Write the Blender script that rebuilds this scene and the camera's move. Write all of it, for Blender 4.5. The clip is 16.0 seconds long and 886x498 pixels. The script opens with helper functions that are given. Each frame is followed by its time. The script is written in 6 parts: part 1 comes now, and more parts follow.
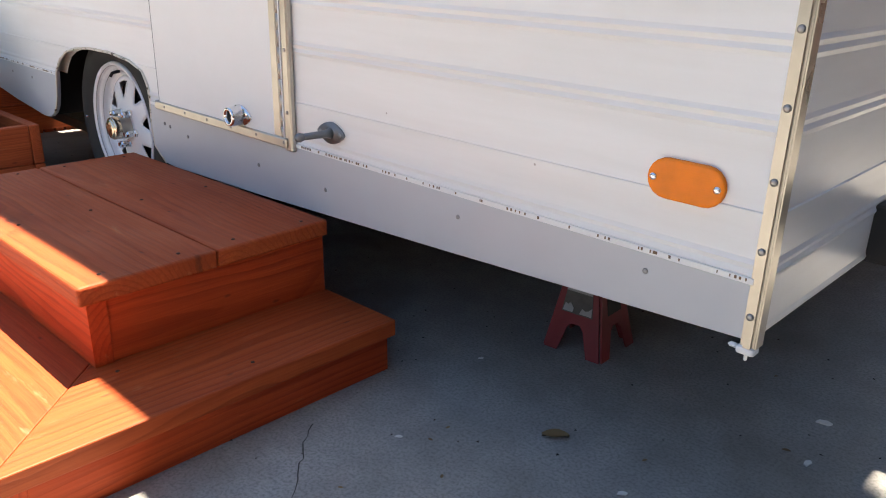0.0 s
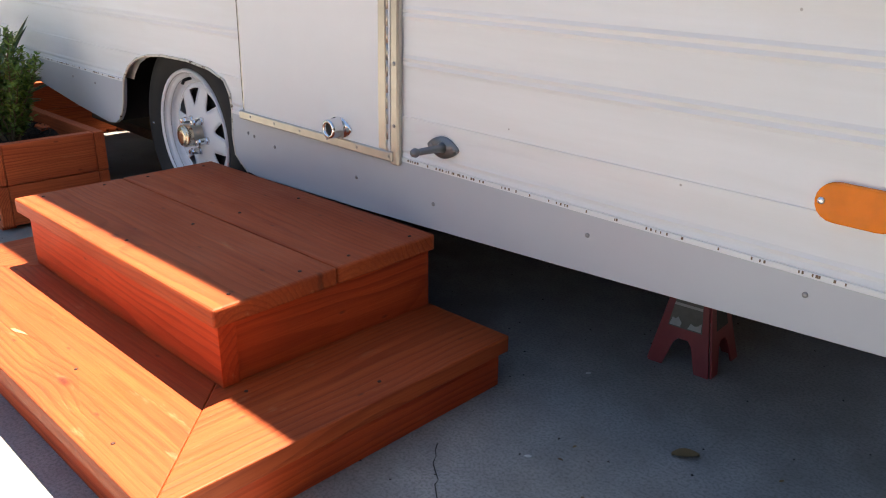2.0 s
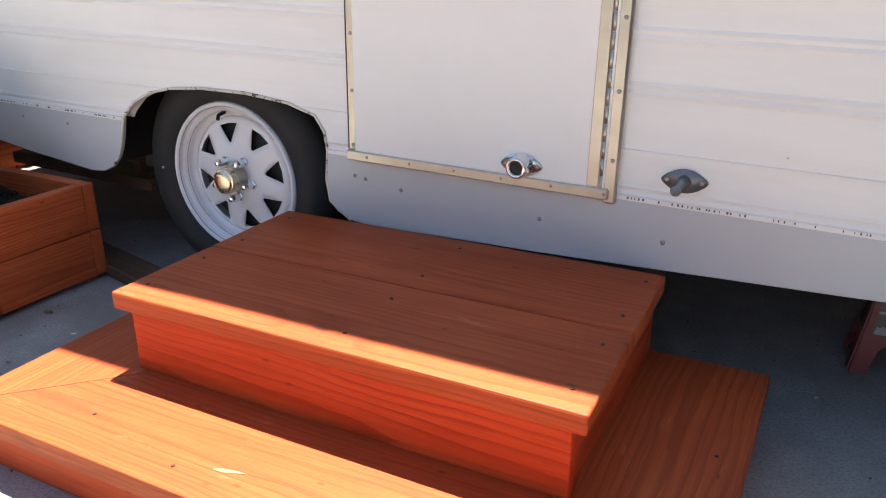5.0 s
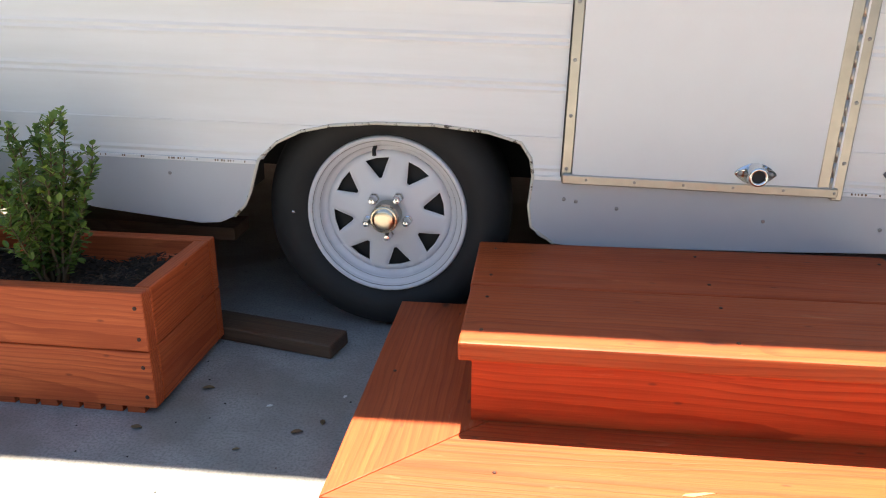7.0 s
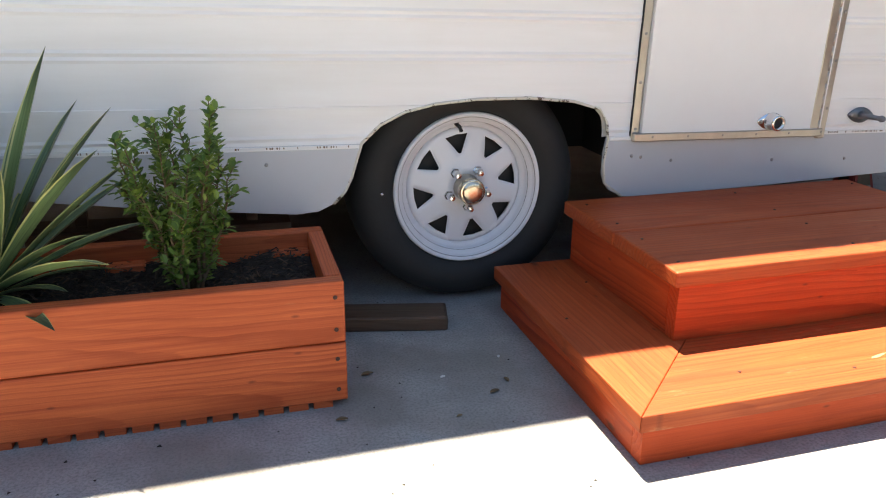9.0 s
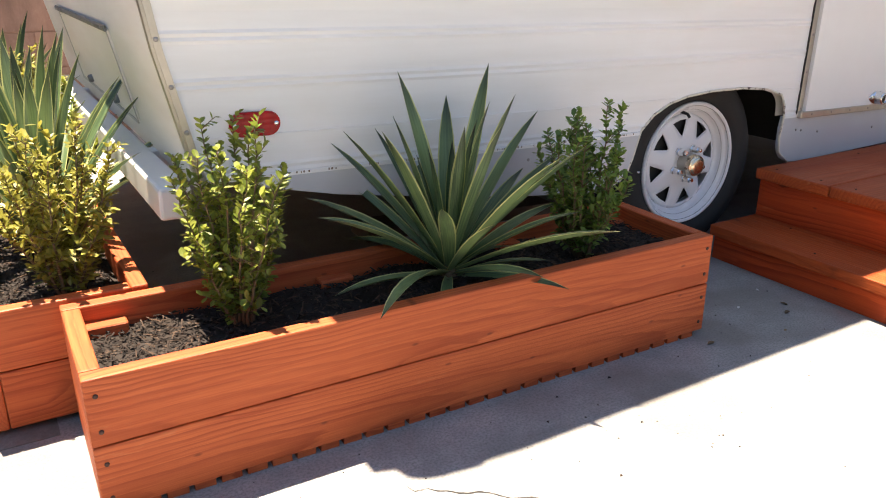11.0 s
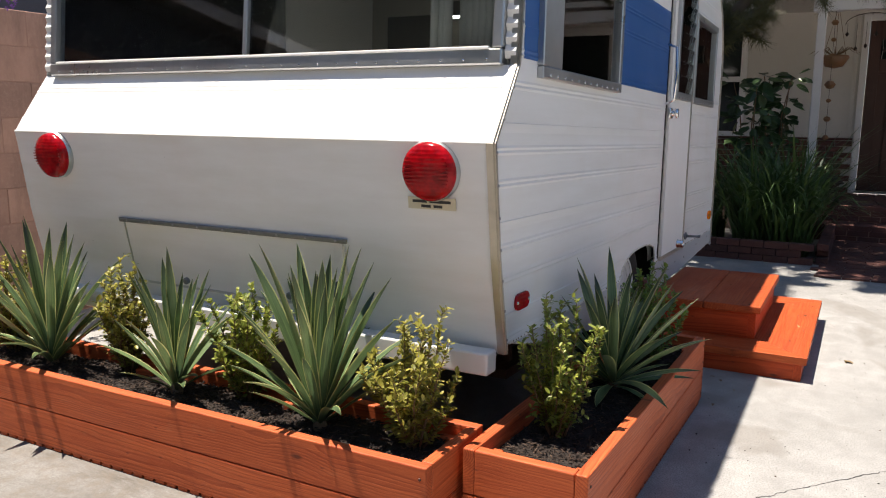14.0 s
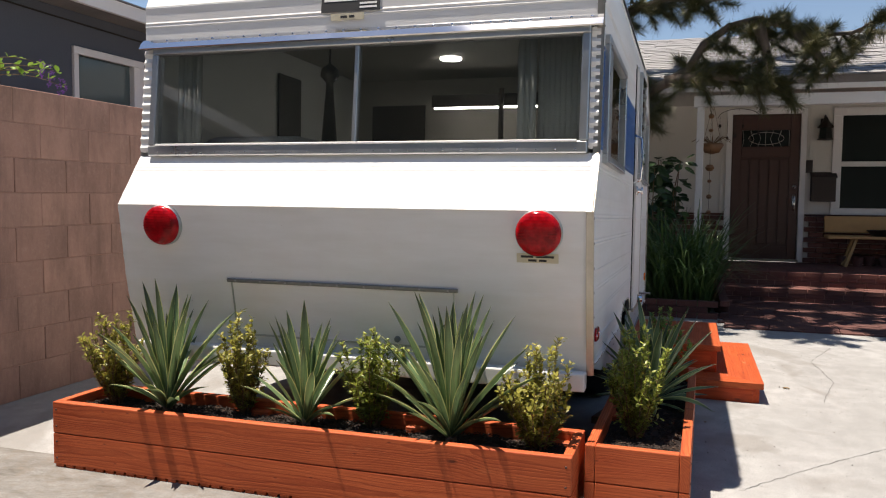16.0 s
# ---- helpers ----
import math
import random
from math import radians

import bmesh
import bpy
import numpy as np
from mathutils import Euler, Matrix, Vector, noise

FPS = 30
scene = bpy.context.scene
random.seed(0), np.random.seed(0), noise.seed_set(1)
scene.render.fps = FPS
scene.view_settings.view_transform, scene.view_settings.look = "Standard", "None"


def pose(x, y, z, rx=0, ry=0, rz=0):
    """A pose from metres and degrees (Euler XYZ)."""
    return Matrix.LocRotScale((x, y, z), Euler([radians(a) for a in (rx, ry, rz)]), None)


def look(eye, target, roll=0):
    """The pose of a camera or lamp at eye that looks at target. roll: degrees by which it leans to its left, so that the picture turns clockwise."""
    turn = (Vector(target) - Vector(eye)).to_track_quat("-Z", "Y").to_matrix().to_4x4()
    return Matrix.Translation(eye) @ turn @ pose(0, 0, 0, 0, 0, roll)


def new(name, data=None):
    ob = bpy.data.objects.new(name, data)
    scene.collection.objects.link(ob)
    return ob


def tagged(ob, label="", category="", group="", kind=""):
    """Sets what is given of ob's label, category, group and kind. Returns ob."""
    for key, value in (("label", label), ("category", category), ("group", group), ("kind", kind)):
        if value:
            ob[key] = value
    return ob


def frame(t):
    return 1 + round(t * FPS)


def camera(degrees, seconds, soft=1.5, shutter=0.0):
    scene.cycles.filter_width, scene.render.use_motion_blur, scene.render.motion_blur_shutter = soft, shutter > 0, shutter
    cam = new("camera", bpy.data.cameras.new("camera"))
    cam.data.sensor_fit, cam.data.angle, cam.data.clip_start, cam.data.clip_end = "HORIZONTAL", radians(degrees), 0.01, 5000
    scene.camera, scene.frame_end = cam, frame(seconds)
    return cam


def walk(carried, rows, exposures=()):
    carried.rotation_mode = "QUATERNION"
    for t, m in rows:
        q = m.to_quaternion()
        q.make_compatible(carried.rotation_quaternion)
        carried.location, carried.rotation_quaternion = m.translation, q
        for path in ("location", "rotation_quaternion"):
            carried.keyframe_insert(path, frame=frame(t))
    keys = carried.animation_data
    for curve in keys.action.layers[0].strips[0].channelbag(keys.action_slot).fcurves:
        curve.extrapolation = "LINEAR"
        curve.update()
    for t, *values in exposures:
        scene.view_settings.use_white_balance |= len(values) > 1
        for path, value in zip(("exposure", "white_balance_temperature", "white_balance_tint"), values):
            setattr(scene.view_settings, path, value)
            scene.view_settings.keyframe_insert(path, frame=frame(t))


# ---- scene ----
cam = camera(58.9, 16.0, soft=1.1)
PATH = [
    (0, (0.07, 0.038, 0.85), (-1.245, 1.383, 0.173), 0.3),
    (0.5, (0.027, 0.008, 0.863), (-1.286, 1.353, 0.18), 0.3),
    (1, (-0.024, -0.026, 0.874), (-1.34, 1.315, 0.187), 0.3),
    (1.5, (-0.073, -0.073, 0.881), (-1.38, 1.274, 0.192), 0.4),
    (2, (-0.127, -0.116, 0.888), (-1.437, 1.228, 0.197), 0.3),
    (2.5, (-0.193, -0.163, 0.909), (-1.507, 1.173, 0.209), 0.1),
    (3, (-0.29, -0.22, 0.903), (-1.599, 1.123, 0.207), 0.2),
    (3.5, (-0.454, -0.272, 0.917), (-1.76, 1.071, 0.216), 0.3),
    (3.7, (-0.51, -0.283, 0.927), (-1.817, 1.056, 0.221), -0.1),
    (5.8, (-1.485, -0.636, 0.957), (-2.061, 1.132, 0.22), 0.2),
    (6, (-1.608, -0.685, 0.979), (-2.162, 1.089, 0.239), 0.3),
    (6.5, (-1.886, -0.77, 1.002), (-2.303, 1.053, 0.292), -0.1),
    (7, (-2.147, -0.805, 0.971), (-2.378, 1.059, 0.285), -0.0),
    (7.5, (-2.421, -0.835, 0.966), (-2.501, 1.044, 0.288), 0.3),
    (8, (-2.689, -0.891, 0.965), (-2.61, 0.99, 0.29), -0.3),
    (8.2, (-2.791, -0.898, 0.945), (-2.641, 0.978, 0.267), -0.0),
    (10.3, (-4.118, -0.755, 0.922), (-3.163, 0.868, 0.248), -0.1),
    (10.5, (-4.286, -0.738, 0.933), (-3.335, 0.886, 0.255), -0.2),
    (11, (-4.655, -0.703, 1.007), (-3.694, 0.909, 0.314), -0.0),
    (11.5, (-4.973, -0.597, 1.007), (-3.991, 1.004, 0.317), -0.1),
    (12, (-5.289, -0.447, 1.063), (-4.106, 1.018, 0.389), 0.4),
    (12.5, (-5.647, -0.351, 1.127), (-4.334, 1.026, 0.513), 0.2),
    (13, (-5.934, -0.182, 1.123), (-4.438, 1.03, 0.582), 0.5),
    (13.5, (-6.217, -0.013, 1.191), (-4.575, 1.032, 0.733), 0.6),
    (14, (-6.529, 0.098, 1.262), (-4.789, 1.025, 0.929), 0.5),
    (14.5, (-6.769, 0.257, 1.221), (-4.981, 1.124, 0.994), 0.3),
    (15, (-7.039, 0.408, 1.222), (-5.176, 1.112, 1.038), 0.6),
    (15.5, (-7.34, 0.522, 1.273), (-5.449, 1.155, 1.115), 0.6),
    (16, (-7.535, 0.708, 1.238), (-5.632, 1.309, 1.104), 0.6),
]
EXPOSURES = [(0, 2.12, 7450, 13), (1.2, 1.97, 7450, 13), (2, 1.95, 7450, 13), (3.5, 2.03, 7400, 14), (6.5, 1.96, 7500, 12), (7.5, 2.06, 7550, 10), (8.2, 2.06, 7550, 10), (10.5, 2.0, 7750, 13), (11, 1.90, 7750, 14), (12.5, 1.48, 7200, 14), (13.5, 1.08, 6900, 13), (14.5, 0.90, 6900, 14), (16, 0.80, 6900, 14)]
walk(cam, [(t, look(eye, target, roll)) for t, eye, target, roll in PATH], EXPOSURES)

# ---- world, sun and sky ----
SUN_WAY = Vector((0.05, -0.27, -1.0)).normalized()
world = bpy.data.worlds.new("sky")
scene.world = world
world.use_nodes = True
wn = world.node_tree.nodes
sky = wn.new("ShaderNodeTexSky")
sky.sky_type = "NISHITA"
sky.sun_disc = False
sky.sun_elevation = math.asin(-SUN_WAY.z)
sky.sun_rotation = math.atan2(-SUN_WAY.x, -SUN_WAY.y)
sky.altitude, sky.air_density, sky.dust_density, sky.ozone_density = 100, 1.0, 0.15, 2.0
wn["Background"].inputs["Strength"].default_value = 0.071
world.node_tree.links.new(sky.outputs["Color"], wn["Background"].inputs["Color"])
sun = new("sun", bpy.data.lights.new("sun", "SUN"))
sun.data.energy, sun.data.angle, sun.data.color = 5.0, radians(0.53), (1.0, 0.95, 0.87)
sun.matrix_world = look((0, 6, 20), Vector((0, 6, 20)) + SUN_WAY)


# ---- mesh helpers ----
def thing(name, at, label, category, group="", turn=0.0, kind=""):
    ob = new(name)
    ob.empty_display_size = 0.1
    ob.matrix_world = pose(*at, 0, 0, turn)
    return tagged(ob, label, category, group, kind)


def mesh_of(name, bm, smooth=False):
    me = bpy.data.meshes.new(name)
    bmesh.ops.recalc_face_normals(bm, faces=bm.faces)
    for f in bm.faces:
        f.smooth = smooth
    bm.to_mesh(me)
    bm.free()
    return me


def part(name, bm, material, parent=None, label="", smooth=False, at=None):
    me = mesh_of(name, bm, smooth)
    for m in material if isinstance(material, (list, tuple)) else (material,):
        me.materials.append(m)
    ob = new(name, me)
    if parent is not None:
        ob.parent = parent
    if at is not None:
        ob.matrix_basis = at
    return tagged(ob, label)


def box(bm, x0, x1, y0, y1, z0, z1, bevel=0.0, mat=0, segs=1, m=None):
    vs = [bm.verts.new((x, y, z)) for x in (x0, x1) for y in (y0, y1) for z in (z0, z1)]
    fs = [bm.faces.new([vs[i] for i in q]) for q in ((0, 1, 3, 2), (4, 6, 7, 5), (0, 4, 5, 1), (2, 3, 7, 6), (0, 2, 6, 4), (1, 5, 7, 3))]
    if bevel > 0:
        es = list({e for f in fs for e in f.edges})
        r = bmesh.ops.bevel(bm, geom=es + vs, offset=bevel, segments=segs, affect="EDGES", profile=0.5)
        fs = list({f for v in r["verts"] for f in v.link_faces} | {f for f in fs if f.is_valid})
    for f in fs:
        f.material_index = mat
    vs = list({v for f in fs for v in f.verts})
    if m is not None:
        bmesh.ops.transform(bm, matrix=m, verts=vs)
    return vs


def ring(bm, centre, ux, uy, r, seg):
    return [bm.verts.new(centre + ux * (r * math.cos(2 * math.pi * i / seg)) + uy * (r * math.sin(2 * math.pi * i / seg))) for i in range(seg)]


def bridge(bm, a, b, mat=0):
    n = len(a)
    for i in range(n):
        f = bm.faces.new((a[i], a[(i + 1) % n], b[(i + 1) % n], b[i]))
        f.material_index = mat


def tube(bm, pts, radii, seg=8, cap=True, mat=0):
    pts = [Vector(p) for p in pts]
    if not isinstance(radii, (list, tuple)):
        radii = [radii] * len(pts)
    prev, first = None, None
    for i, p in enumerate(pts):
        d = (pts[min(i + 1, len(pts) - 1)] - pts[max(i - 1, 0)]).normalized()
        ux = d.orthogonal().normalized() if i == 0 else (ux - d * ux.dot(d)).normalized()
        r = ring(bm, p, ux, d.cross(ux), radii[i], seg)
        if prev:
            bridge(bm, prev, r, mat)
        else:
            first = r
        prev = r
    if cap:
        for r in (first, prev):
            bm.faces.new(r).material_index = mat


def lathe(bm, profile, centre=(0, 0, 0), axis="y", seg=48, mat=0, close=False):
    """profile: (radius, along) pairs, turned round the axis."""
    c = Vector(centre)
    a = {"x": Vector((1, 0, 0)), "y": Vector((0, 1, 0)), "z": Vector((0, 0, 1))}[axis]
    ux = {"x": Vector((0, 1, 0)), "y": Vector((1, 0, 0)), "z": Vector((1, 0, 0))}[axis]
    uy = a.cross(ux)
    prev = first = None
    for r, s in profile:
        rg = ring(bm, c + a * s, ux, uy, max(r, 1e-4), seg)
        if prev:
            bridge(bm, prev, rg, mat)
        else:
            first = rg
        prev = rg
    if close:
        bridge(bm, prev, first, mat)
    return first, prev


def prism(bm, poly, y0, y1, mat=0, plane="xz"):
    def at(p, y):
        return (p[0], y, p[1]) if plane == "xz" else ((p[0], p[1], y) if plane == "xy" else (y, p[0], p[1]))
    a = [bm.verts.new(at(p, y0)) for p in poly]
    b = [bm.verts.new(at(p, y1)) for p in poly]
    bm.faces.new(a).material_index = mat
    bm.faces.new(b).material_index = mat
    bridge(bm, a, b, mat)
    bmesh.ops.recalc_face_normals(bm, faces=list({f for v in a + b for f in v.link_faces}))


def fresh():
    return bmesh.new()


# ---- materials ----
class Nodes:
    """A short hand for one material's nodes."""

    def __init__(self, name):
        self.mat = bpy.data.materials.new(name)
        self.mat.use_nodes = True
        self.t = self.mat.node_tree
        self.b = self.t.nodes["Principled BSDF"]
        self.out = self.t.nodes["Material Output"]

    def n(self, kind, **inputs):
        node = self.t.nodes.new("ShaderNode" + kind)
        for k, v in inputs.items():
            self.put(node, k, v)
        return node

    def put(self, node, key, v):
        s = node.inputs[int(key[1:])] if key[0] == "i" and key[1:].isdigit() else node.inputs[key.replace("_", " ")]
        if isinstance(v, bpy.types.NodeSocket):
            self.t.links.new(v, s)
        else:
            s.default_value = v

    def coords(self, scale=(1, 1, 1), kind="Object", jitter=True):
        tc = self.n("TexCoord")
        mp = self.n("Mapping", Scale=scale, Vector=tc.outputs[kind])
        if jitter:
            oi = self.n("ObjectInfo")
            mul = self.n("Math", i0=oi.outputs["Random"], i1=37.0)
            mul.operation = "MULTIPLY"
            cb = self.n("CombineXYZ", X=mul.outputs[0], Y=mul.outputs[0], Z=mul.outputs[0])
            self.put(mp, "Location", cb.outputs[0])
        return mp.outputs[0]

    def noise(self, vec, scale, detail=4.0, rough=0.55, dist=0.0):
        return self.n("TexNoise", Vector=vec, Scale=scale, Detail=detail, Roughness=rough, Distortion=dist).outputs["Fac"]

    def ramp(self, fac, stops):
        r = self.n("ValToRGB", Fac=fac)
        e = r.color_ramp.elements
        while len(e) < len(stops):
            e.new(0.5)
        for el, (p, c) in zip(e, stops):
            el.position = p
            el.color = (*c, 1) if isinstance(c, (tuple, list)) else (c, c, c, 1)
        return r.outputs["Color"]

    def mix(self, fac, a, b, mode="MIX"):
        m = self.n("MixRGB", Fac=fac, Color1=a if not isinstance(a, tuple) else (*a, 1), Color2=b if not isinstance(b, tuple) else (*b, 1))
        m.blend_type = mode
        return m.outputs[0]

    def math(self, op, a, b=0.5):
        m = self.n("Math", i0=a, i1=b)
        m.operation = op
        return m.outputs[0]

    def bump(self, height, strength=0.3, dist=0.01, normal=None):
        b = self.n("Bump", Height=height, Strength=strength, Distance=dist)
        if normal is not None:
            self.put(b, "Normal", normal)
        return b.outputs[0]

    def end(self, color=None, rough=None, metal=None, normal=None, **more):
        for k, v in (("Base Color", color), ("Roughness", rough), ("Metallic", metal), ("Normal", normal)):
            if v is not None:
                self.put(self.b, k, (*v, 1) if isinstance(v, tuple) and len(v) == 3 else v)
        for k, v in more.items():
            self.put(self.b, k, v)
        return self.mat


def plain(name, color, rough=0.5, metal=0.0, vary=0.12, scale=25.0, bump=0.05, **more):
    k = Nodes(name)
    v = k.coords()
    f = k.noise(v, scale)
    g = k.noise(v, scale / 8)
    lo = tuple(c * (1 - vary) for c in color)
    hi = tuple(min(1, c * (1 + vary)) for c in color)
    c = k.mix(k.math("MULTIPLY", k.math("ADD", f, g), 0.5), lo, hi)
    r = k.ramp(g, [(0.3, max(0.02, rough - 0.08)), (0.7, min(1, rough + 0.08))])
    return k.end(c, r, metal, k.bump(f, bump, 0.004), **more)


def stained_wood(name, dark, light, wear=0.3, rings=0.55, spacing=0.0085):
    """Stained softwood: growth rings round a pith that lies off the board, bent round knots; grain along the board's own x."""
    k = Nodes(name)
    tc = k.n("TexCoord").outputs["Object"]
    rnd_ = k.n("ObjectInfo").outputs["Random"]
    sp = k.n("SeparateXYZ", Vector=tc)
    knots = k.n("TexVoronoi", Vector=k.coords((2.1, 5.0, 5.0)), Scale=1.0)
    knots.voronoi_dimensions = "2D"
    kd = knots.outputs["Distance"]
    kn = k.ramp(k.math("ADD", kd, k.math("MULTIPLY", k.noise(k.coords((20, 50, 50)), 2.0), 0.04)), [(0.040, 1.0), (0.075, 0.0)])
    pick = k.math("GREATER_THAN", k.n("SeparateXYZ", Vector=knots.outputs["Color"]).outputs["X"], 0.66)
    kn = k.math("MULTIPLY", kn, pick)
    halo = k.math("MULTIPLY", k.ramp(kd, [(0.03, 1.0), (0.30, 0.0)]), pick)
    wob = k.noise(k.coords((0.55, 2.2, 2.2)), 2.0, 3.0, 0.5)
    wob2 = k.noise(k.coords((3.0, 14.0, 14.0)), 2.0, 3.0, 0.6)
    # the pith: below the board, shifted sideways board by board
    shift = k.math("MULTIPLY", k.math("SUBTRACT", rnd_, 0.5), 0.16)
    yy = k.math("ADD", k.math("SUBTRACT", sp.outputs["Y"], 0.07), shift)
    yy = k.math("ADD", yy, k.math("MULTIPLY", k.math("SUBTRACT", wob, 0.5), 0.10))
    zz = k.math("ADD", sp.outputs["Z"], k.math("ADD", k.math("MULTIPLY", rnd_, 0.05), 0.012))
    zz = k.math("ADD", zz, k.math("MULTIPLY", sp.outputs["X"], k.math("MULTIPLY", k.math("SUBTRACT", rnd_, 0.4), 0.05)))
    r = k.math("SQRT", k.math("ADD", k.math("MULTIPLY", yy, yy), k.math("MULTIPLY", zz, zz)))
    r = k.math("ADD", r, k.math("MULTIPLY", wob2, 0.006))
    r = k.math("ADD", r, k.math("MULTIPLY", halo, 0.016))
    ring_ = k.math("FRACT", k.math("DIVIDE", r, spacing))
    late = k.ramp(ring_, [(0.0, 0.0), (0.50, 0.10), (0.86, 1.0), (0.95, 0.85), (1.0, 0.0)])
    fine = k.noise(k.coords((1.4, 85, 85)), 3.0, 5.0, 0.65)
    streak = k.noise(k.coords((0.5, 20, 20)), 2.4, 5.0, 0.65, 0.9)
    blot = k.noise(k.coords((1.0, 2.6, 2.6)), 2.0, 5.0, 0.6)
    g = k.math("ADD", k.math("MULTIPLY", fine, 0.5), k.math("MULTIPLY", streak, 0.5))
    grain = k.ramp(g, [(0.32, 0.0), (0.66, 1.0)])
    c = k.mix(grain, dark, light)
    c = k.mix(k.ramp(blot, [(0.42, 0.0), (0.78, 0.40)]), c, tuple(x * 0.75 for x in dark))
    c = k.mix(k.ramp(k.noise(k.coords((2, 9, 9)), 2.5, 6.0, 0.7), [(0.62, 0.0), (0.76, wear)]), c, (0.62, 0.30, 0.15))
    patch = k.ramp(k.noise(k.coords((0.9, 3, 3)), 1.6, 3.0), [(0.32, 0.25 * rings), (0.66, rings)])
    c = k.mix(k.math("MULTIPLY", late, patch), c, tuple(x * y for x, y in zip(dark, (0.62, 0.50, 0.45))))
    c = k.mix(k.math("MULTIPLY", halo, 0.35), c, tuple(x * 0.7 for x in dark))
    c = k.mix(k.math("MULTIPLY", kn, 0.85), c, (0.10, 0.022, 0.010))
    # dents and scraped spots
    dent = k.n("TexVoronoi", Vector=k.coords((3.1, 8.0, 8.0)), Scale=1.0)
    dent.voronoi_dimensions = "2D"
    dn = k.ramp(dent.outputs["Distance"], [(0.012, 1.0), (0.035, 0.0)])
    c = k.mix(k.math("MULTIPLY", dn, 0.6), c, (0.11, 0.025, 0.014))
    h = k.math("SUBTRACT", k.math("SUBTRACT", grain, kn), k.math("ADD", late, dn))
    rough = k.ramp(blot, [(0.3, 0.46), (0.7, 0.66)])
    return k.end(c, rough, 0.0, k.bump(h, 0.22, 0.0022), Specular_IOR_Level=0.28)


M = {}
M["stain"] = stained_wood("red_stained_wood", (0.40, 0.068, 0.022), (0.66, 0.155, 0.050), 0.30, 0.72, 0.0075)
M["stain_step"] = stained_wood("red_stained_step_wood", (0.42, 0.048, 0.013), (0.62, 0.098, 0.025), 0.35, 0.75, 0.013)
# treads: darker base than the risers, more pale patches
M["tread"] = stained_wood("red_stained_tread_wood", (0.33, 0.050, 0.0135), (0.52, 0.108, 0.029), 0.55, 0.50, 0.012)
M["old_wood"] = stained_wood("weathered_brown_plank", (0.085, 0.048, 0.030), (0.17, 0.105, 0.065))


def siding_paint():
    k = Nodes("white_siding_paint")
    v = k.coords((0.5, 1, 6), jitter=False)
    streak = k.noise(v, 2.5, 5.0, 0.6)
    blot = k.noise(k.coords((1.3, 1.3, 1.3), jitter=False), 1.4, 5.0, 0.6)
    c = k.mix(k.ramp(streak, [(0.35, 0.0), (0.75, 1.0)]), (0.86, 0.855, 0.84), (0.79, 0.78, 0.75))
    c = k.mix(k.ramp(blot, [(0.5, 0.0), (0.8, 0.25)]), c, (0.70, 0.62, 0.50))
    spots = k.n("TexVoronoi", Vector=k.coords((1, 1, 1), jitter=False), Scale=7.0)
    c = k.mix(k.ramp(spots.outputs["Distance"], [(0.012, 0.55), (0.02, 0.0)]), c, (0.22, 0.15, 0.10))
    return k.end(c, k.ramp(blot, [(0.3, 0.32), (0.7, 0.48)]), 0.0, k.bump(k.noise(k.coords((1, 1, 1), jitter=False), 5.0, 2.0), 0.12, 0.01))


def concrete():
    k = Nodes("driveway_concrete")
    v = k.coords(jitter=False)
    a = k.noise(v, 0.55, 6.0, 0.62)
    b = k.noise(v, 9.0, 6.0, 0.65)
    g = k.noise(v, 160.0, 3.0, 0.6)
    c = k.mix(k.ramp(a, [(0.3, 0.0), (0.7, 1.0)]), (0.27, 0.265, 0.25), (0.41, 0.405, 0.39))
    c = k.mix(k.ramp(b, [(0.38, 0.45), (0.62, 0.0)]), c, (0.19, 0.185, 0.175))
    c = k.mix(k.ramp(g, [(0.34, 0.55), (0.56, 0.0)]), c, (0.13, 0.13, 0.125))
    st = k.noise(v, 0.9, 4.0, 0.5, 1.5)
    c = k.mix(k.ramp(st, [(0.54, 0.0), (0.62, 0.5)]), c, (0.17, 0.155, 0.135))
    h = k.math("ADD", k.math("MULTIPLY", b, 0.5), k.math("MULTIPLY", g, 0.5))
    return k.end(c, k.ramp(b, [(0.3, 0.75), (0.7, 0.9)]), 0.0, k.bump(h, 0.28, 0.004))


def old_concrete():
    k = Nodes("weathered_concrete")
    v = k.coords((1.0, 1.0, 1.0), jitter=False)
    s = k.noise(k.coords((4.0, 1.6, 1.0), jitter=False), 1.5, 9.0, 0.78, 0.25)
    big = k.noise(v, 0.8, 6.0, 0.7, 0.2)
    b = k.noise(v, 13.0, 6.0, 0.7)
    g = k.noise(v, 140.0, 3.0, 0.6)
    c = k.mix(k.ramp(s, [(0.36, 0.0), (0.60, 1.0)]), (0.095, 0.084, 0.068), (0.245, 0.238, 0.222))
    c = k.mix(k.ramp(big, [(0.42, 0.0), (0.62, 0.55)]), c, (0.225, 0.218, 0.205))
    c = k.mix(k.ramp(b, [(0.36, 0.6), (0.55, 0.0)]), c, (0.16, 0.135, 0.105))
    c = k.mix(k.ramp(g, [(0.34, 0.5), (0.55, 0.0)]), c, (0.13, 0.12, 0.105))
    return k.end(c, 0.9, 0.0, k.bump(k.math("ADD", b, s), 0.5, 0.006))


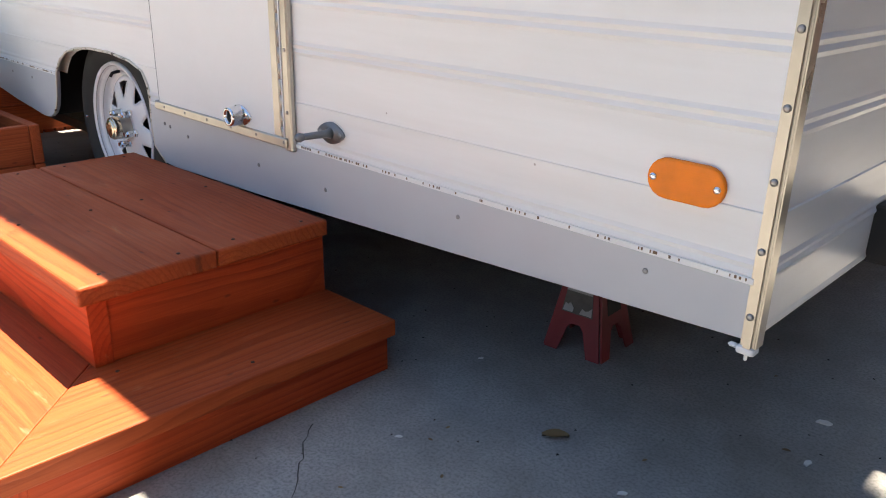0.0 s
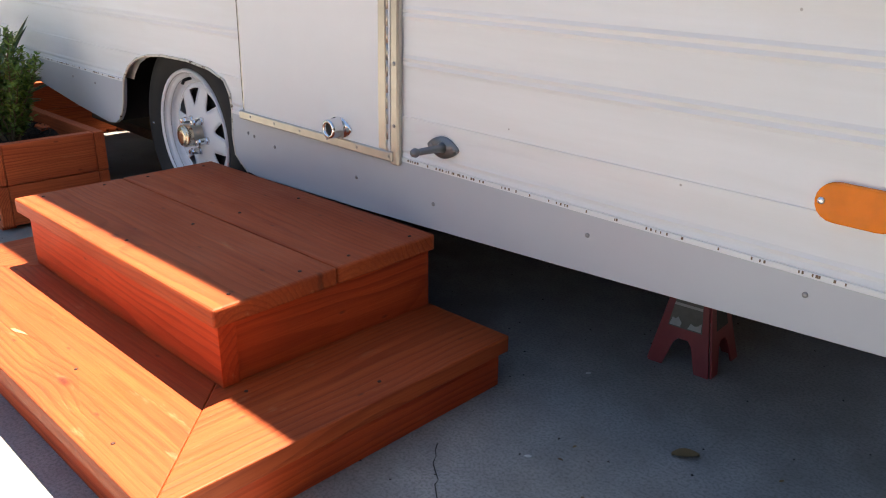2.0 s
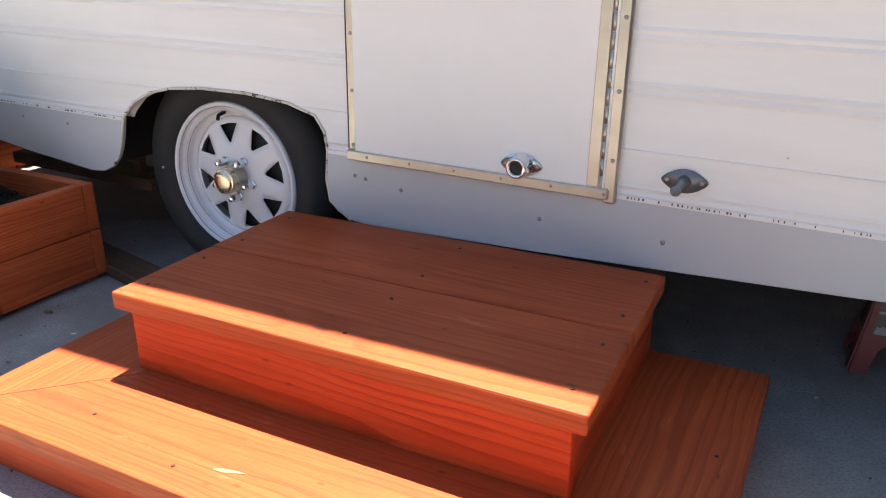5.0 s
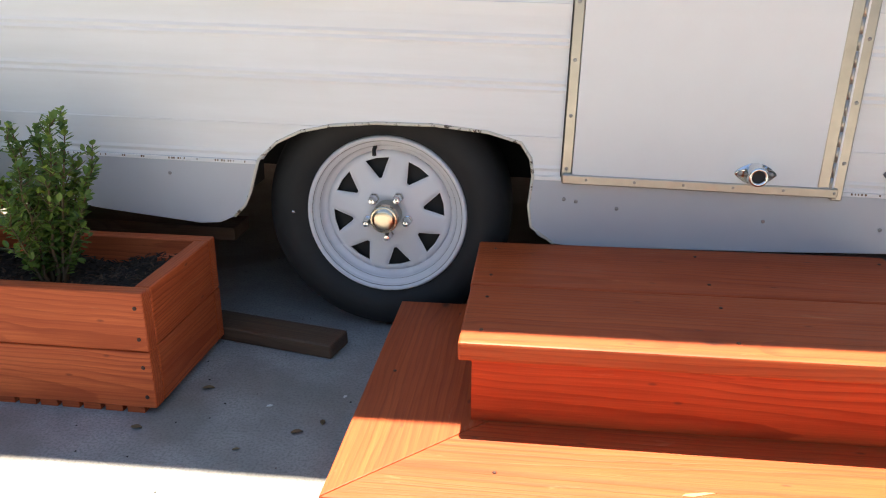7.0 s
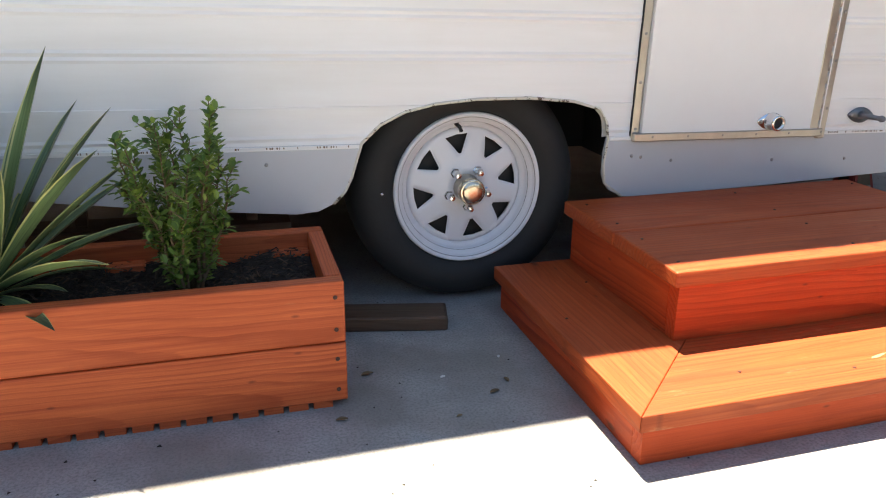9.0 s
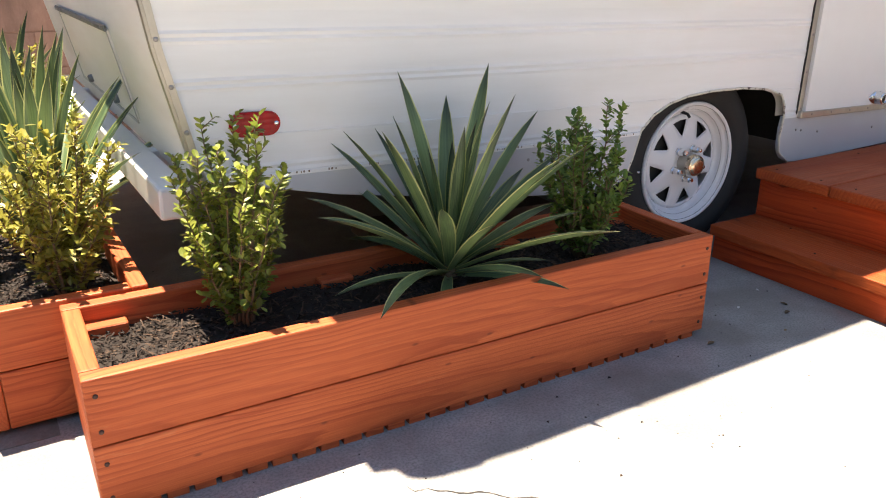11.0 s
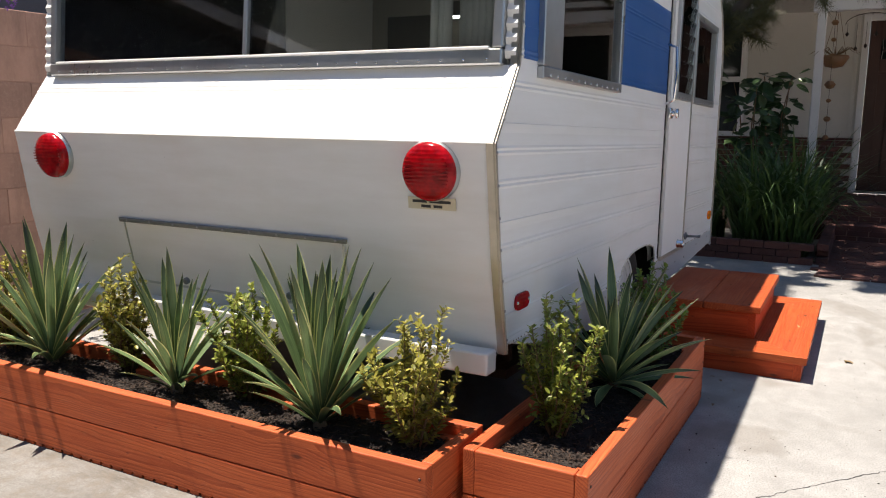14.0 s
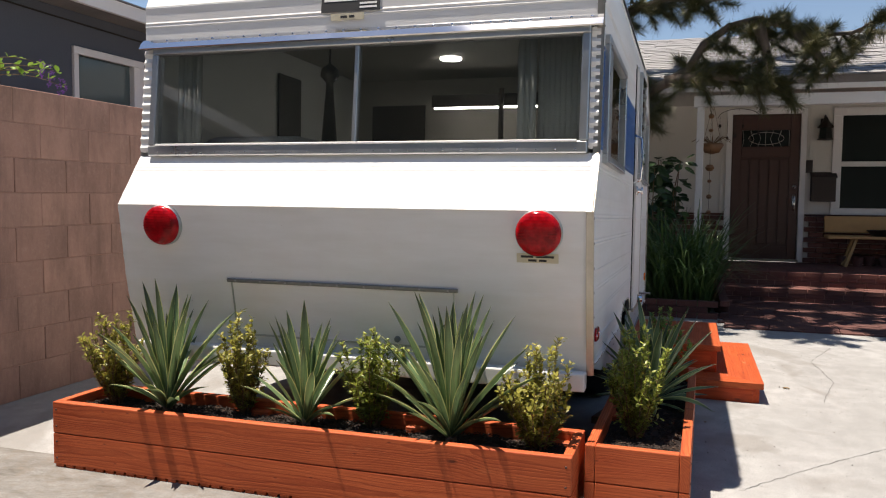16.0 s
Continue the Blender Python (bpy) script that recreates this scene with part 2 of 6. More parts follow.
M["siding"] = siding_paint()
M["concrete"] = concrete()
M["skirt"] = plain("grey_sheet_metal_paint", (0.52, 0.535, 0.56), 0.38, 0.0, 0.06, 12, 0.04)
M["blue"] = plain("blue_stripe_paint", (0.012, 0.10, 0.33), 0.35, 0, 0.1, 10)
M["alu"] = plain("worn_aluminium_trim", (0.50, 0.465, 0.405), 0.34, 0.85, 0.45, 18, 0.2)
M["alu_dark"] = plain("dull_aluminium_frame", (0.50, 0.51, 0.51), 0.34, 0.9, 0.15, 30, 0.05)
M["hinge_dark"] = plain("weathered_dark_hinge", (0.22, 0.22, 0.21), 0.5, 0.7, 0.4, 40, 0.1)
M["chrome"] = plain("chrome", (0.8, 0.8, 0.8), 0.08, 1.0, 0.03, 10, 0.0)
M["zinc"] = plain("grey_cast_zinc", (0.23, 0.24, 0.25), 0.45, 0.6, 0.15, 60, 0.1)
M["screw"] = plain("steel_screw", (0.35, 0.34, 0.33), 0.4, 0.8, 0.2, 200, 0.1)
M["rubber"] = plain("black_tyre_rubber", (0.018, 0.018, 0.018), 0.75, 0, 0.3, 40, 0.15)
M["rim"] = plain("white_rim_paint", (0.78, 0.78, 0.80), 0.3, 0, 0.06, 14, 0.03)
M["dark"] = plain("dark_parts_and_hollows", (0.03, 0.028, 0.026), 0.8, 0, 0.4, 20, 0.2)
M["redpaint"] = plain("dull_red_jack_paint", (0.22, 0.025, 0.028), 0.45, 0, 0.3, 40, 0.1)
M["soil"] = plain("dark_mulch", (0.022, 0.015, 0.011), 0.95, 0, 0.6, 60, 0.6)
M["white"] = plain("white_trim_paint", (0.84, 0.83, 0.81), 0.5, 0, 0.05, 12, 0.05)
M["bumper"] = plain("white_bumper_paint", (0.74, 0.74, 0.73), 0.4, 0, 0.08, 15, 0.05)


def lens_plastic(name, color):
    k = Nodes(name)
    v = k.coords(jitter=False)
    f = k.noise(v, 30.0)
    c = k.mix(k.ramp(f, [(0.35, 0.0), (0.65, 1.0)]), tuple(x * (0.5 if color[1] < 0.1 else 0.9) for x in color), color)
    w = k.n("TexWave", Vector=v, Scale=24.0 if color[1] < 0.1 else 90.0)
    w.bands_direction = "Z"
    return k.end(c, 0.18, 0.0, k.bump(w.outputs["Fac"], 0.25 if color[1] < 0.1 else 0.08, 0.002), Specular_IOR_Level=0.3)


M["amber"] = lens_plastic("amber_reflector", (1.0, 0.235, 0.006))
M["orange_lens"] = lens_plastic("orange_red_lens", (0.75, 0.06, 0.01))
M["redlens"] = lens_plastic("red_lamp_lens", (0.46, 0.003, 0.008))


def glass(name, tint=(0.92, 0.95, 0.95), gloss=0.0):
    k = Nodes(name)
    tr = k.n("BsdfTransparent", Color=(*tint, 1))
    gl = k.n("BsdfGlossy", Color=(1, 1, 1, 1), Roughness=0.02)
    fr = k.n("Fresnel", IOR=1.5)
    fac = k.math("ADD", fr.outputs[0], gloss)
    mx = k.n("MixShader", i0=fac, i1=tr.outputs[0], i2=gl.outputs[0])
    k.t.links.new(mx.outputs[0], k.out.inputs["Surface"])
    return k.mat


M["glass"] = glass("window_glass", (0.80, 0.83, 0.83), 0.02)

# ---- ground ----
bm = fresh()
v = [bm.verts.new(p) for p in ((-300, -300, 0), (300, -300, 0), (300, 300, 0), (-300, 300, 0))]
bm.faces.new(v)
ground = tagged(part("ground", bm, M["concrete"]), "pale worn concrete driveway with cracks and stains", "ground", kind="structure")

# older, rougher slab on the street side
M["old_concrete"] = old_concrete()
bm = fresh()
box(bm, -14.0, -4.62, 1.04, 4.49, -0.02, 0.0025)
tagged(part("pavement", bm, M["old_concrete"]), "weathered rough concrete slab with brown streaks", "pavement", kind="structure")

# ---- travel trailer: local frame leans nose down ----
LEAN_A = radians(1.35)
CA, SA = math.cos(LEAN_A), math.sin(LEAN_A)
PX, PZ = -2.5, 0.48
Y0, Y1 = 1.09, 3.38


def tl(x, z):
    """World x, z to the trailer's own u, w."""
    dx, dz = x - PX, z - PZ
    return dx * CA - dz * SA, dx * SA + dz * CA


trailer = thing("travel_trailer", (PX, 0, PZ), "white ribbed aluminium vintage travel trailer with blue stripe", "trailer")
trailer.matrix_world = Matrix.Translation((PX, 0, PZ)) @ Matrix.Rotation(LEAN_A, 4, "Y")

REAR = [(-0.10, -1.715), (-0.027, -1.734), (0.30, -1.812), (0.659, -1.871), (0.907, -1.704), (1.436, -1.664), (1.66, -1.664), (1.74, -1.63), (1.80, -1.53), (1.82, -1.40)]
FRONT = [(-0.10, 2.177), (1.25, 2.179), (1.42, 2.13), (1.58, 2.03), (1.70, 1.87), (1.78, 1.65), (1.82, 1.40)]
ARCH = [(0.0, -0.358, 0.341), (0.02, -0.345, 0.340), (0.045, -0.318, 0.336), (0.062, -0.30, 0.328), (0.085, -0.248, 0.305), (0.10, -0.19, 0.25), (0.110, -0.13, 0.19), (0.1165, -0.03, 0.12), (0.1185, 0.03, 0.06)]
TOP = 1.82


def lerp_table(table, w, i=1):
    for a, b in zip(table, table[1:]):
        if w <= b[0]:
            f = (w - a[0]) / (b[0] - a[0])
            return a[i] + (b[i] - a[i]) * max(0.0, f)
    return table[-1][i]


# openings in the side wall: u0, u1, w0, w1
REARWIN = (-1.50, -0.60, 0.905, 1.41)
DOOR = (0.430, 1.050, 0.008, 1.66)
DOORWIN = (0.52, 0.90, 0.93, 1.60)
FRONTWIN = (1.10, 1.78, 0.93, 1.42)


def intervals(w, openings, arch):
    cuts = [(o[0], o[1]) for o in openings if o[2] <= w <= o[3]]
    if arch and w < ARCH[-1][0]:
        cuts.append((lerp_table(ARCH, w, 1), lerp_table(ARCH, w, 2)))
    return sorted(cuts)


RIBS, SEAMS = [], []
w = -0.26
while w < TOP:
    RIBS += [w + 0.165, w + 0.181, w + 0.269, w + 0.285]
    SEAMS.append(w + 0.362)
    w += 0.31


def rib(w):
    """How far the pressed ridges stand proud at height w."""
    best = min(abs(w - r) for r in RIBS)
    lap = max([0.0] + [1 - (s - w) / 0.03 for s in SEAMS if -1e-4 < s - w < 0.03])
    return max(0.0030 * max(0.0, 1 - best / 0.0075), 0.0028 * lap)


def side_wall(name, y, out, openings, material, label):
    """The wall skin, row by row, with ridges on the outside and a flat lining."""
    levels = {0.0, TOP}
    for r in RIBS:
        levels |= {r - 0.0075, r - 0.003, r, r + 0.003, r + 0.0075}
    for s in SEAMS:
        levels |= {s - 0.03, s, s + 0.0012}
    for t in (ARCH, REAR, FRONT):
        levels |= {p[0] for p in t}
    for o in openings:
        levels |= {o[2], o[2] + 1e-5, o[3], o[3] + 1e-5}
    levels = sorted(l for l in levels if 0 <= l <= TOP)
    bm = fresh()
    for a, b in zip(levels, levels[1:]):
        if b - a < 1e-6:
            continue
        mid = (a + b) / 2
        ca, cb, cm = (intervals(x, openings, out < 0) for x in (a, b, mid))
        rows = []
        for lv, cuts in ((a, ca), (b, cb)):
            use = [c for c in cuts if any(abs(c[0] - m[0]) < 0.2 for m in cm)]
            if len(use) != len(cm):
                use = cm
            xs = [lerp_table(REAR, lv)]
            for c in use:
                xs += list(c)
            xs.append(lerp_table(FRONT, lv))
            rows.append(xs)
        for face_y, rr in ((y, True), (y - out * 0.035, False)):
            for i in range(0, len(rows[0]), 2):
                steps = 6
                for s in range(steps):
                    q = []
                    for lv, xs, order in ((a, rows[0], (0, 1)), (b, rows[1], (1, 0))):
                        for o in order:
                            u = xs[i] + (xs[i + 1] - xs[i]) * (s + o) / steps
                            q.append(bm.verts.new((u, face_y + (out * rib(lv) if rr else 0), lv)))
                    bm.faces.new(q)
    bmesh.ops.remove_doubles(bm, verts=bm.verts, dist=0.0004)
    return part(name, bm, material, trailer, label)


side_wall("side_wall", Y0, -1, [REARWIN, DOOR, FRONTWIN], M["siding"], "white ribbed aluminium siding with a wheel arch")
side_wall("side_wall", Y1, 1, [], M["siding"], "white ribbed aluminium siding")


def cross_wall(name, table, w0, w1, material, ribs=False, opening=None, label="", n=14, inset=0.0, thick=0.035, sgn=-1):
    """A wall across the trailer that follows an end profile between two heights."""
    lv = {w0, w1} | {p[0] for p in table if w0 < p[0] < w1}
    if ribs:
        for r in RIBS:
            lv |= {x for x in (r - 0.0075, r - 0.003, r, r + 0.003, r + 0.0075) if w0 < x < w1}
        for s in SEAMS:
            lv |= {x for x in (s - 0.03, s, s + 0.0012) if w0 < x < w1}
    lv = sorted(lv)
    bm = fresh()
    for off in (0.0, thick):
        for a, b in zip(lv, lv[1:]):
            for i in range(n):
                ya, yb = Y0 + (Y1 - Y0) * i / n, Y0 + (Y1 - Y0) * (i + 1) / n
                q = [bm.verts.new((lerp_table(table, z) - sgn * off + (sgn * rib(z) if ribs and off == 0 else 0), y, z)) for y, z in ((ya, a), (yb, a), (yb, b), (ya, b))]
                bm.faces.new(q)
    bmesh.ops.remove_doubles(bm, verts=bm.verts, dist=0.0004)
    return part(name, bm, material, trailer, label)


cross_wall("rear_wall", REAR, -0.027, 0.659, M["siding"], False, label="smooth off-white lower rear panel")
cross_wall("rear_slope", REAR, 0.6595, 0.905, M["siding"], True, label="sunlit white sloping rear panel")
cross_wall("rear_brow", REAR, 1.452, TOP, M["siding"], True, label="ribbed panel over the rear window")
cross_wall("front_wall", FRONT, -0.085, TOP, M["siding"], True, label="ribbed white front panel", sgn=1)
bm = fresh()
box(bm, -1.45, 1.42, Y0, Y1, TOP - 0.03, TOP + 0.004)
part("roof", bm, M["white"], trailer)
bm = fresh()
for a, b, c, d in ((-1.70, -0.53, Y0 + 0.04, Y1 - 0.04), (0.51, 2.14, Y0 + 0.04, Y1 - 0.04), (-0.53, 0.51, Y0 + 0.47, Y1 - 0.47)):
    box(bm, a, b, c, d, 0.02, 0.06)
part("trailer_floor", bm, M["dark"], trailer)


# ---- trailer: trims, door, windows, running gear ----
# grey skirt, in two pieces either side of the wheel
def skirt(points, y=Y0 - 0.004):
    bm = fresh()
    prism(bm, [tl(*p) for p in points], y, y + 0.016)
    bmesh.ops.bevel(bm, geom=list(bm.edges), offset=0.0015, segments=1, affect="EDGES", profile=0.5)
    return part("skirt", bm, M["skirt"], trailer, "dented grey sheet-metal skirt")


SKIRT_REAR = [(-2.862, 0.4965), (-2.872, 0.455), (-2.886, 0.410), (-2.905, 0.372), (-2.935, 0.342), (-2.975, 0.324), (-3.03, 0.320), (-3.30, 0.350), (-3.58, 0.390), (-3.90, 0.445), (-4.15, 0.505), (-4.16, 0.523)]
SKIRT_FRONT = [(-2.159, 0.4745), (-2.166, 0.43), (-2.166, 0.374), (-2.158, 0.345), (-2.139, 0.321), (-2.10, 0.302), (-2.05, 0.297), (-1.6, 0.302), (-1.0, 0.318), (-0.338, 0.339), (-0.338, 0.432)]
# the far-side pair is unseen, mirrored here to block light under the floor
for y_ in (Y0 - 0.004, Y1 - 0.012):
    skirt(SKIRT_REAR, y_)
    skirt(SKIRT_FRONT, y_)

# curled edge round the wheel arch
k_ = Nodes("chipped_cream_edge")
chip_f = k_.noise(k_.coords((1, 1, 1), jitter=False), 55.0, 5.0, 0.7)
M["chipped_edge"] = k_.end(k_.mix(k_.ramp(chip_f, [(0.56, 0.0), (0.61, 1.0)]), (0.70, 0.66, 0.56), (0.10, 0.065, 0.04)), 0.6, 0.0, k_.bump(chip_f, 0.4, 0.004))
bm = fresh()
lip = [(-2.935, 0.342), (-2.905, 0.372), (-2.886, 0.410), (-2.872, 0.455), (-2.858, 0.497), (-2.808, 0.542), (-2.742, 0.573), (-2.66, 0.590), (-2.55, 0.598), (-2.40, 0.596), (-2.27, 0.582), (-2.19, 0.558), (-2.165, 0.52), (-2.158, 0.475), (-2.166, 0.40), (-2.158, 0.345), (-2.10, 0.302)]
tube(bm, [(tl(*p)[0], Y0 - 0.002, tl(*p)[1]) for p in lip], 0.0042, 6)
part("arch_edge", bm, M["chipped_edge"], trailer, "bent cream wheel arch edge with rust chips", True)
# near-black wheel well lining, closed in to keep the arch dark
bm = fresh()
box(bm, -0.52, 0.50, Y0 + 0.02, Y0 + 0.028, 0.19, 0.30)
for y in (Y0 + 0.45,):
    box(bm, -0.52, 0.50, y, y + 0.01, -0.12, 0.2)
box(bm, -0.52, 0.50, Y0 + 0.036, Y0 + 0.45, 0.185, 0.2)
# end wall added down low, blocks the sunlit view behind the arch
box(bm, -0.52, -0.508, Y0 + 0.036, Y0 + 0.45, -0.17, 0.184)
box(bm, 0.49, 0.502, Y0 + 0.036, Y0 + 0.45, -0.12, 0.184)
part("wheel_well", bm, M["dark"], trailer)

# crimped seam along the foot of the siding
bm = fresh()
for a, b in ((-1.70, -0.365), (0.345, 0.42), (1.06, 2.165)):
    bm = fresh()
    box(bm, a, b, Y0 - 0.006, Y0 + 0.001, -0.004, 0.006, 0.001)
    part("seam", bm, M["siding"], trailer, "chipped crimped seam along the siding's foot")
bm = fresh()
rnd = random.Random(3)
u = -1.68
while u < 2.15:
    u += rnd.choice((0.006, 0.009, 0.014, 0.022, 0.05)) * rnd.uniform(0.6, 1.4)
    if -0.37 < u < 0.36 or 0.40 < u < 1.07:
        continue
    r = rnd.uniform(0.0006, 0.0019)
    box(bm, u - r * rnd.uniform(0.6, 1.6), u + r, Y0 - 0.0072, Y0 - 0.004, 0.004 - 0.004, 0.004 + r * 0.5)
M["rust"] = plain("rusty_brown_chip", (0.20, 0.13, 0.08), 0.8, 0, 0.6, 200)
tagged(part("seam_hole", bm, M["rust"], trailer, "dark chips and nail holes"), kind="stuff")


def screws(spots, name="screw", r=0.005, ny=-1, axis="y", parent=None, mat="screw"):
    for s in spots:
        ob = new(name, SCREW[mat])
        ob.parent = parent or trailer
        q = {"y": (90, 0, 0), "x": (0, -90, 0), "z": (0, 0, 0)}[axis]
        ob.matrix_basis = pose(*s, *q) @ Matrix.Scale(r / 0.005, 4)


def screw_mesh(m):
    bm = fresh()
    lathe(bm, [(0.005, 0), (0.0048, 0.0014), (0.0034, 0.0026), (0.0012, 0.003)], axis="z", seg=10)
    bm.verts.ensure_lookup_table()
    bm.faces.new(bm.verts[-10:])
    me = mesh_of("screw", bm, True)
    me.materials.append(m)
    return me


SCREW = {"screw": screw_mesh(M["screw"]), "chrome": screw_mesh(M["chrome"]), "alu": screw_mesh(M["alu"])}


# corner trims: a flat flange with a rounded bead, with screws
def corner_trim(table, w0, w1, side, label):
    bm = fresh()
    lv = sorted({w0, w1} | {p[0] for p in table if w0 < p[0] < w1})
    for a, b in zip(lv, lv[1:]):
        ua, ub = lerp_table(table, a), lerp_table(table, b)
        s = side
        for y_lo, y_hi, d0, d1 in ((Y0 - 0.005, Y0 + 0.001, -0.004 * s, 0.017 * s), (Y0 - 0.010, Y0 - 0.0045, 0.0 * s, 0.011 * s)):
            q = []
            for w_, u_ in ((a, ua), (b, ub)):
                q.append([bm.verts.new((u_ - d, y, w_)) for d, y in ((d0, y_lo), (d1, y_lo), (d1, y_hi), (d0, y_hi))])
            bridge(bm, *q)
            bm.faces.new(q[0]), bm.faces.new(q[1])
        # the return leg on the end wall
        q = []
        for w_, u_ in ((a, ua), (b, ub)):
            q.append([bm.verts.new((u_ + dd, y, w_)) for dd, y in ((0.0065 * s, Y0 - 0.004), (0.0065 * s, Y0 + 0.020), (0.0042 * s, Y0 + 0.020), (0.0042 * s, Y0 - 0.004))])
        bridge(bm, *q)
        bm.faces.new(q[0]), bm.faces.new(q[1])
    ob = part("corner_trim", bm, M["alu"], trailer, label)
    n = int((w1 - w0) / 0.098)
    spots = []
    for i in range(n):
        w_ = w0 + 0.05 + (w1 - w0 - 0.1) * i / max(1, n - 1)
        spots.append((lerp_table(table, w_) - side * 0.0075, Y0 - 0.010, w_))
    screws(spots, r=0.0058)
    return ob


corner_trim(REAR, -0.03, 1.80, -1, "worn aluminium corner trim with screws")
corner_trim(FRONT, -0.10, 1.80, 1, "worn aluminium corner trim with screws")
# torn sealant at the foot of the front trim
bm = fresh()
box(bm, 2.155, 2.184, Y0 - 0.011, Y0 + 0.012, -0.112, -0.099, 0.005, 0, 2)
box(bm, 2.143, 2.158, Y0 - 0.010, Y0 + 0.0, -0.106, -0.099, 0.003)
box(bm, 2.168, 2.173, Y0 - 0.006, Y0 - 0.001, -0.122, -0.111, 0.0015)
part("sealant", bm, M["white"], trailer, "torn white sealant")

# blue stripe, a thin painted sheet broken by the window
def stripe(u0, u1, w0, w1):
    bm = fresh()
    lv = sorted({w0, w1} | {x for r in RIBS for x in (r - 0.0075, r - 0.003, r, r + 0.003, r + 0.0075) if w0 < x < w1} | {x for s in SEAMS for x in (s - 0.03, s, s + 0.0012) if w0 < x < w1})
    for a, b in zip(lv, lv[1:]):
        bm.faces.new([bm.verts.new((u, Y0 - 0.0012 - rib(w_), w_)) for u, w_ in ((u0, a), (u1, a), (u1, b), (u0, b))])
    part("stripe", bm, M["blue"], trailer, "blue painted stripe")


stripe(-1.652, REARWIN[0] - 0.03, 0.93, 1.38)
stripe(REARWIN[1] + 0.03, DOOR[0] - 0.022, 0.92, 1.36)


def side_window(u0, u1, w0, w1, y=Y0, slats=0, parent=None, label="aluminium-framed window"):
    bm = fresh()
    for a in ((u0 - 0.028, u1 + 0.028, w0 - 0.028, w0 + 0.012), (u0 - 0.028, u1 + 0.028, w1 - 0.012, w1 + 0.028), (u0 - 0.028, u0 + 0.012, w0 + 0.0125, w1 - 0.0125), (u1 - 0.012, u1 + 0.028, w0 + 0.0125, w1 - 0.0125)):
        box(bm, a[0], a[1], y - 0.024, y + 0.028, a[2], a[3], 0.004)
    win = part("window", bm, M["alu_dark"], parent or trailer, label)
    bm = fresh()
    if slats:
        h = (w1 - w0 - 0.03) / slats
        for i in range(slats):
            z = w0 + 0.015 + h * i
            vs = box(bm, u0 + 0.014, u1 - 0.014, -0.003, 0.003, 0, h + 0.012, 0.001)
            bmesh.ops.transform(bm, matrix=Matrix.Translation((0, y - 0.012, z)) @ Matrix.Rotation(radians(10), 4, "X"), verts=vs)
    else:
        box(bm, u0 + 0.0, u1 - 0.0, y - 0.004, y + 0.0, w0, w1)
    pane = part("pane", bm, M["glass"], win, "dark glass")
    pane.visible_shadow = False
    n = int((u1 - u0) / 0.07)
    screws([(u0 + (u1 - u0) * (i + 0.5) / n, y - 0.024, w0 - 0.016) for i in range(n)], r=0.0045, mat="chrome", parent=win)
    return win


rw = side_window(*REARWIN)
side_window(*FRONTWIN)
# wide jamb beside the rear side window
bm = fresh()
box(bm, REARWIN[0] + 0.013, REARWIN[0] + 0.17, Y0 - 0.018, Y0 + 0.02, REARWIN[2] + 0.013, REARWIN[3] - 0.013, 0.003)
part("jamb", bm, M["alu_dark"], rw)

# entrance door with its frame strips, hinge and window
bm = fresh()
d0, d1, dw0, dw1 = DOOR
o = DOORWIN
for a in ((d0 + 0.006, o[0], dw0 + 0.006, dw1 - 0.004), (o[1], d1 - 0.006, dw0 + 0.006, dw1 - 0.004), (o[0], o[1], dw0 + 0.006, o[2]), (o[0], o[1], o[3], dw1 - 0.004)):
    box(bm, a[0], a[1], Y0 - 0.020, Y0 + 0.028, a[2], a[3])
bmesh.ops.remove_doubles(bm, verts=bm.verts, dist=0.0002)
door = part("door", bm, M["white"], trailer, "smooth white sheet-metal entrance door, closed")
bm = fresh()
box(bm, d0 - 0.020, d0 + 0.005, Y0 - 0.008, Y0 - 0.001, dw0 - 0.008, dw1, 0.002)
part("door_trim", bm, M["alu"], door, "thin worn aluminium edge strip")
bm = fresh()
box(bm, d0 - 0.018, d1 + 0.004, Y0 - 0.0245, Y0 - 0.002, dw0 - 0.014, dw0 + 0.010, 0.003)
part("door_trim", bm, M["alu"], door, "worn aluminium strip along the door's foot")
bm = fresh()
box(bm, d1 - 0.044, d1 - 0.018, Y0 - 0.0225, Y0 - 0.001, dw0 + 0.011, dw1, 0.002)
box(bm, d1 - 0.010, d1 + 0.018, Y0 - 0.018, Y0 - 0.001, dw0 - 0.022, dw1, 0.004)
part("hinge_strip", bm, M["alu"], door, "long worn piano hinge strip")
bm = fresh()
w_ = dw0
while w_ < dw1 - 0.03:
    tube(bm, [(d1 - 0.0142, Y0 - 0.018, w_), (d1 - 0.0142, Y0 - 0.018, w_ + 0.035)], 0.0045, 6)
    w_ += 0.036
part("hinge_knuckle", bm, M["alu"], door, "", True)
screws([(d0 - 0.008, Y0 - 0.008, dw0 + 0.02 + 0.13 * i) for i in range(12)] + [(d1 + 0.006, Y0 - 0.018, dw0 + 0.07 + 0.14 * i) for i in range(11)], r=0.0046, parent=door)
screws([(d0 + 0.04 + 0.115 * i, Y0 - 0.0245, dw0 - 0.001) for i in range(6)], r=0.0036, parent=door)
side_window(*DOORWIN, y=Y0 - 0.018, slats=8, parent=door, label="louvred glass door window")
# thin black strip along the latch side
bm = fresh()
box(bm, d0 - 0.0222, d0 - 0.0202, Y0 - 0.0075, Y0 - 0.0005, dw0, dw1)
part("gasket", bm, M["rubber"], door)
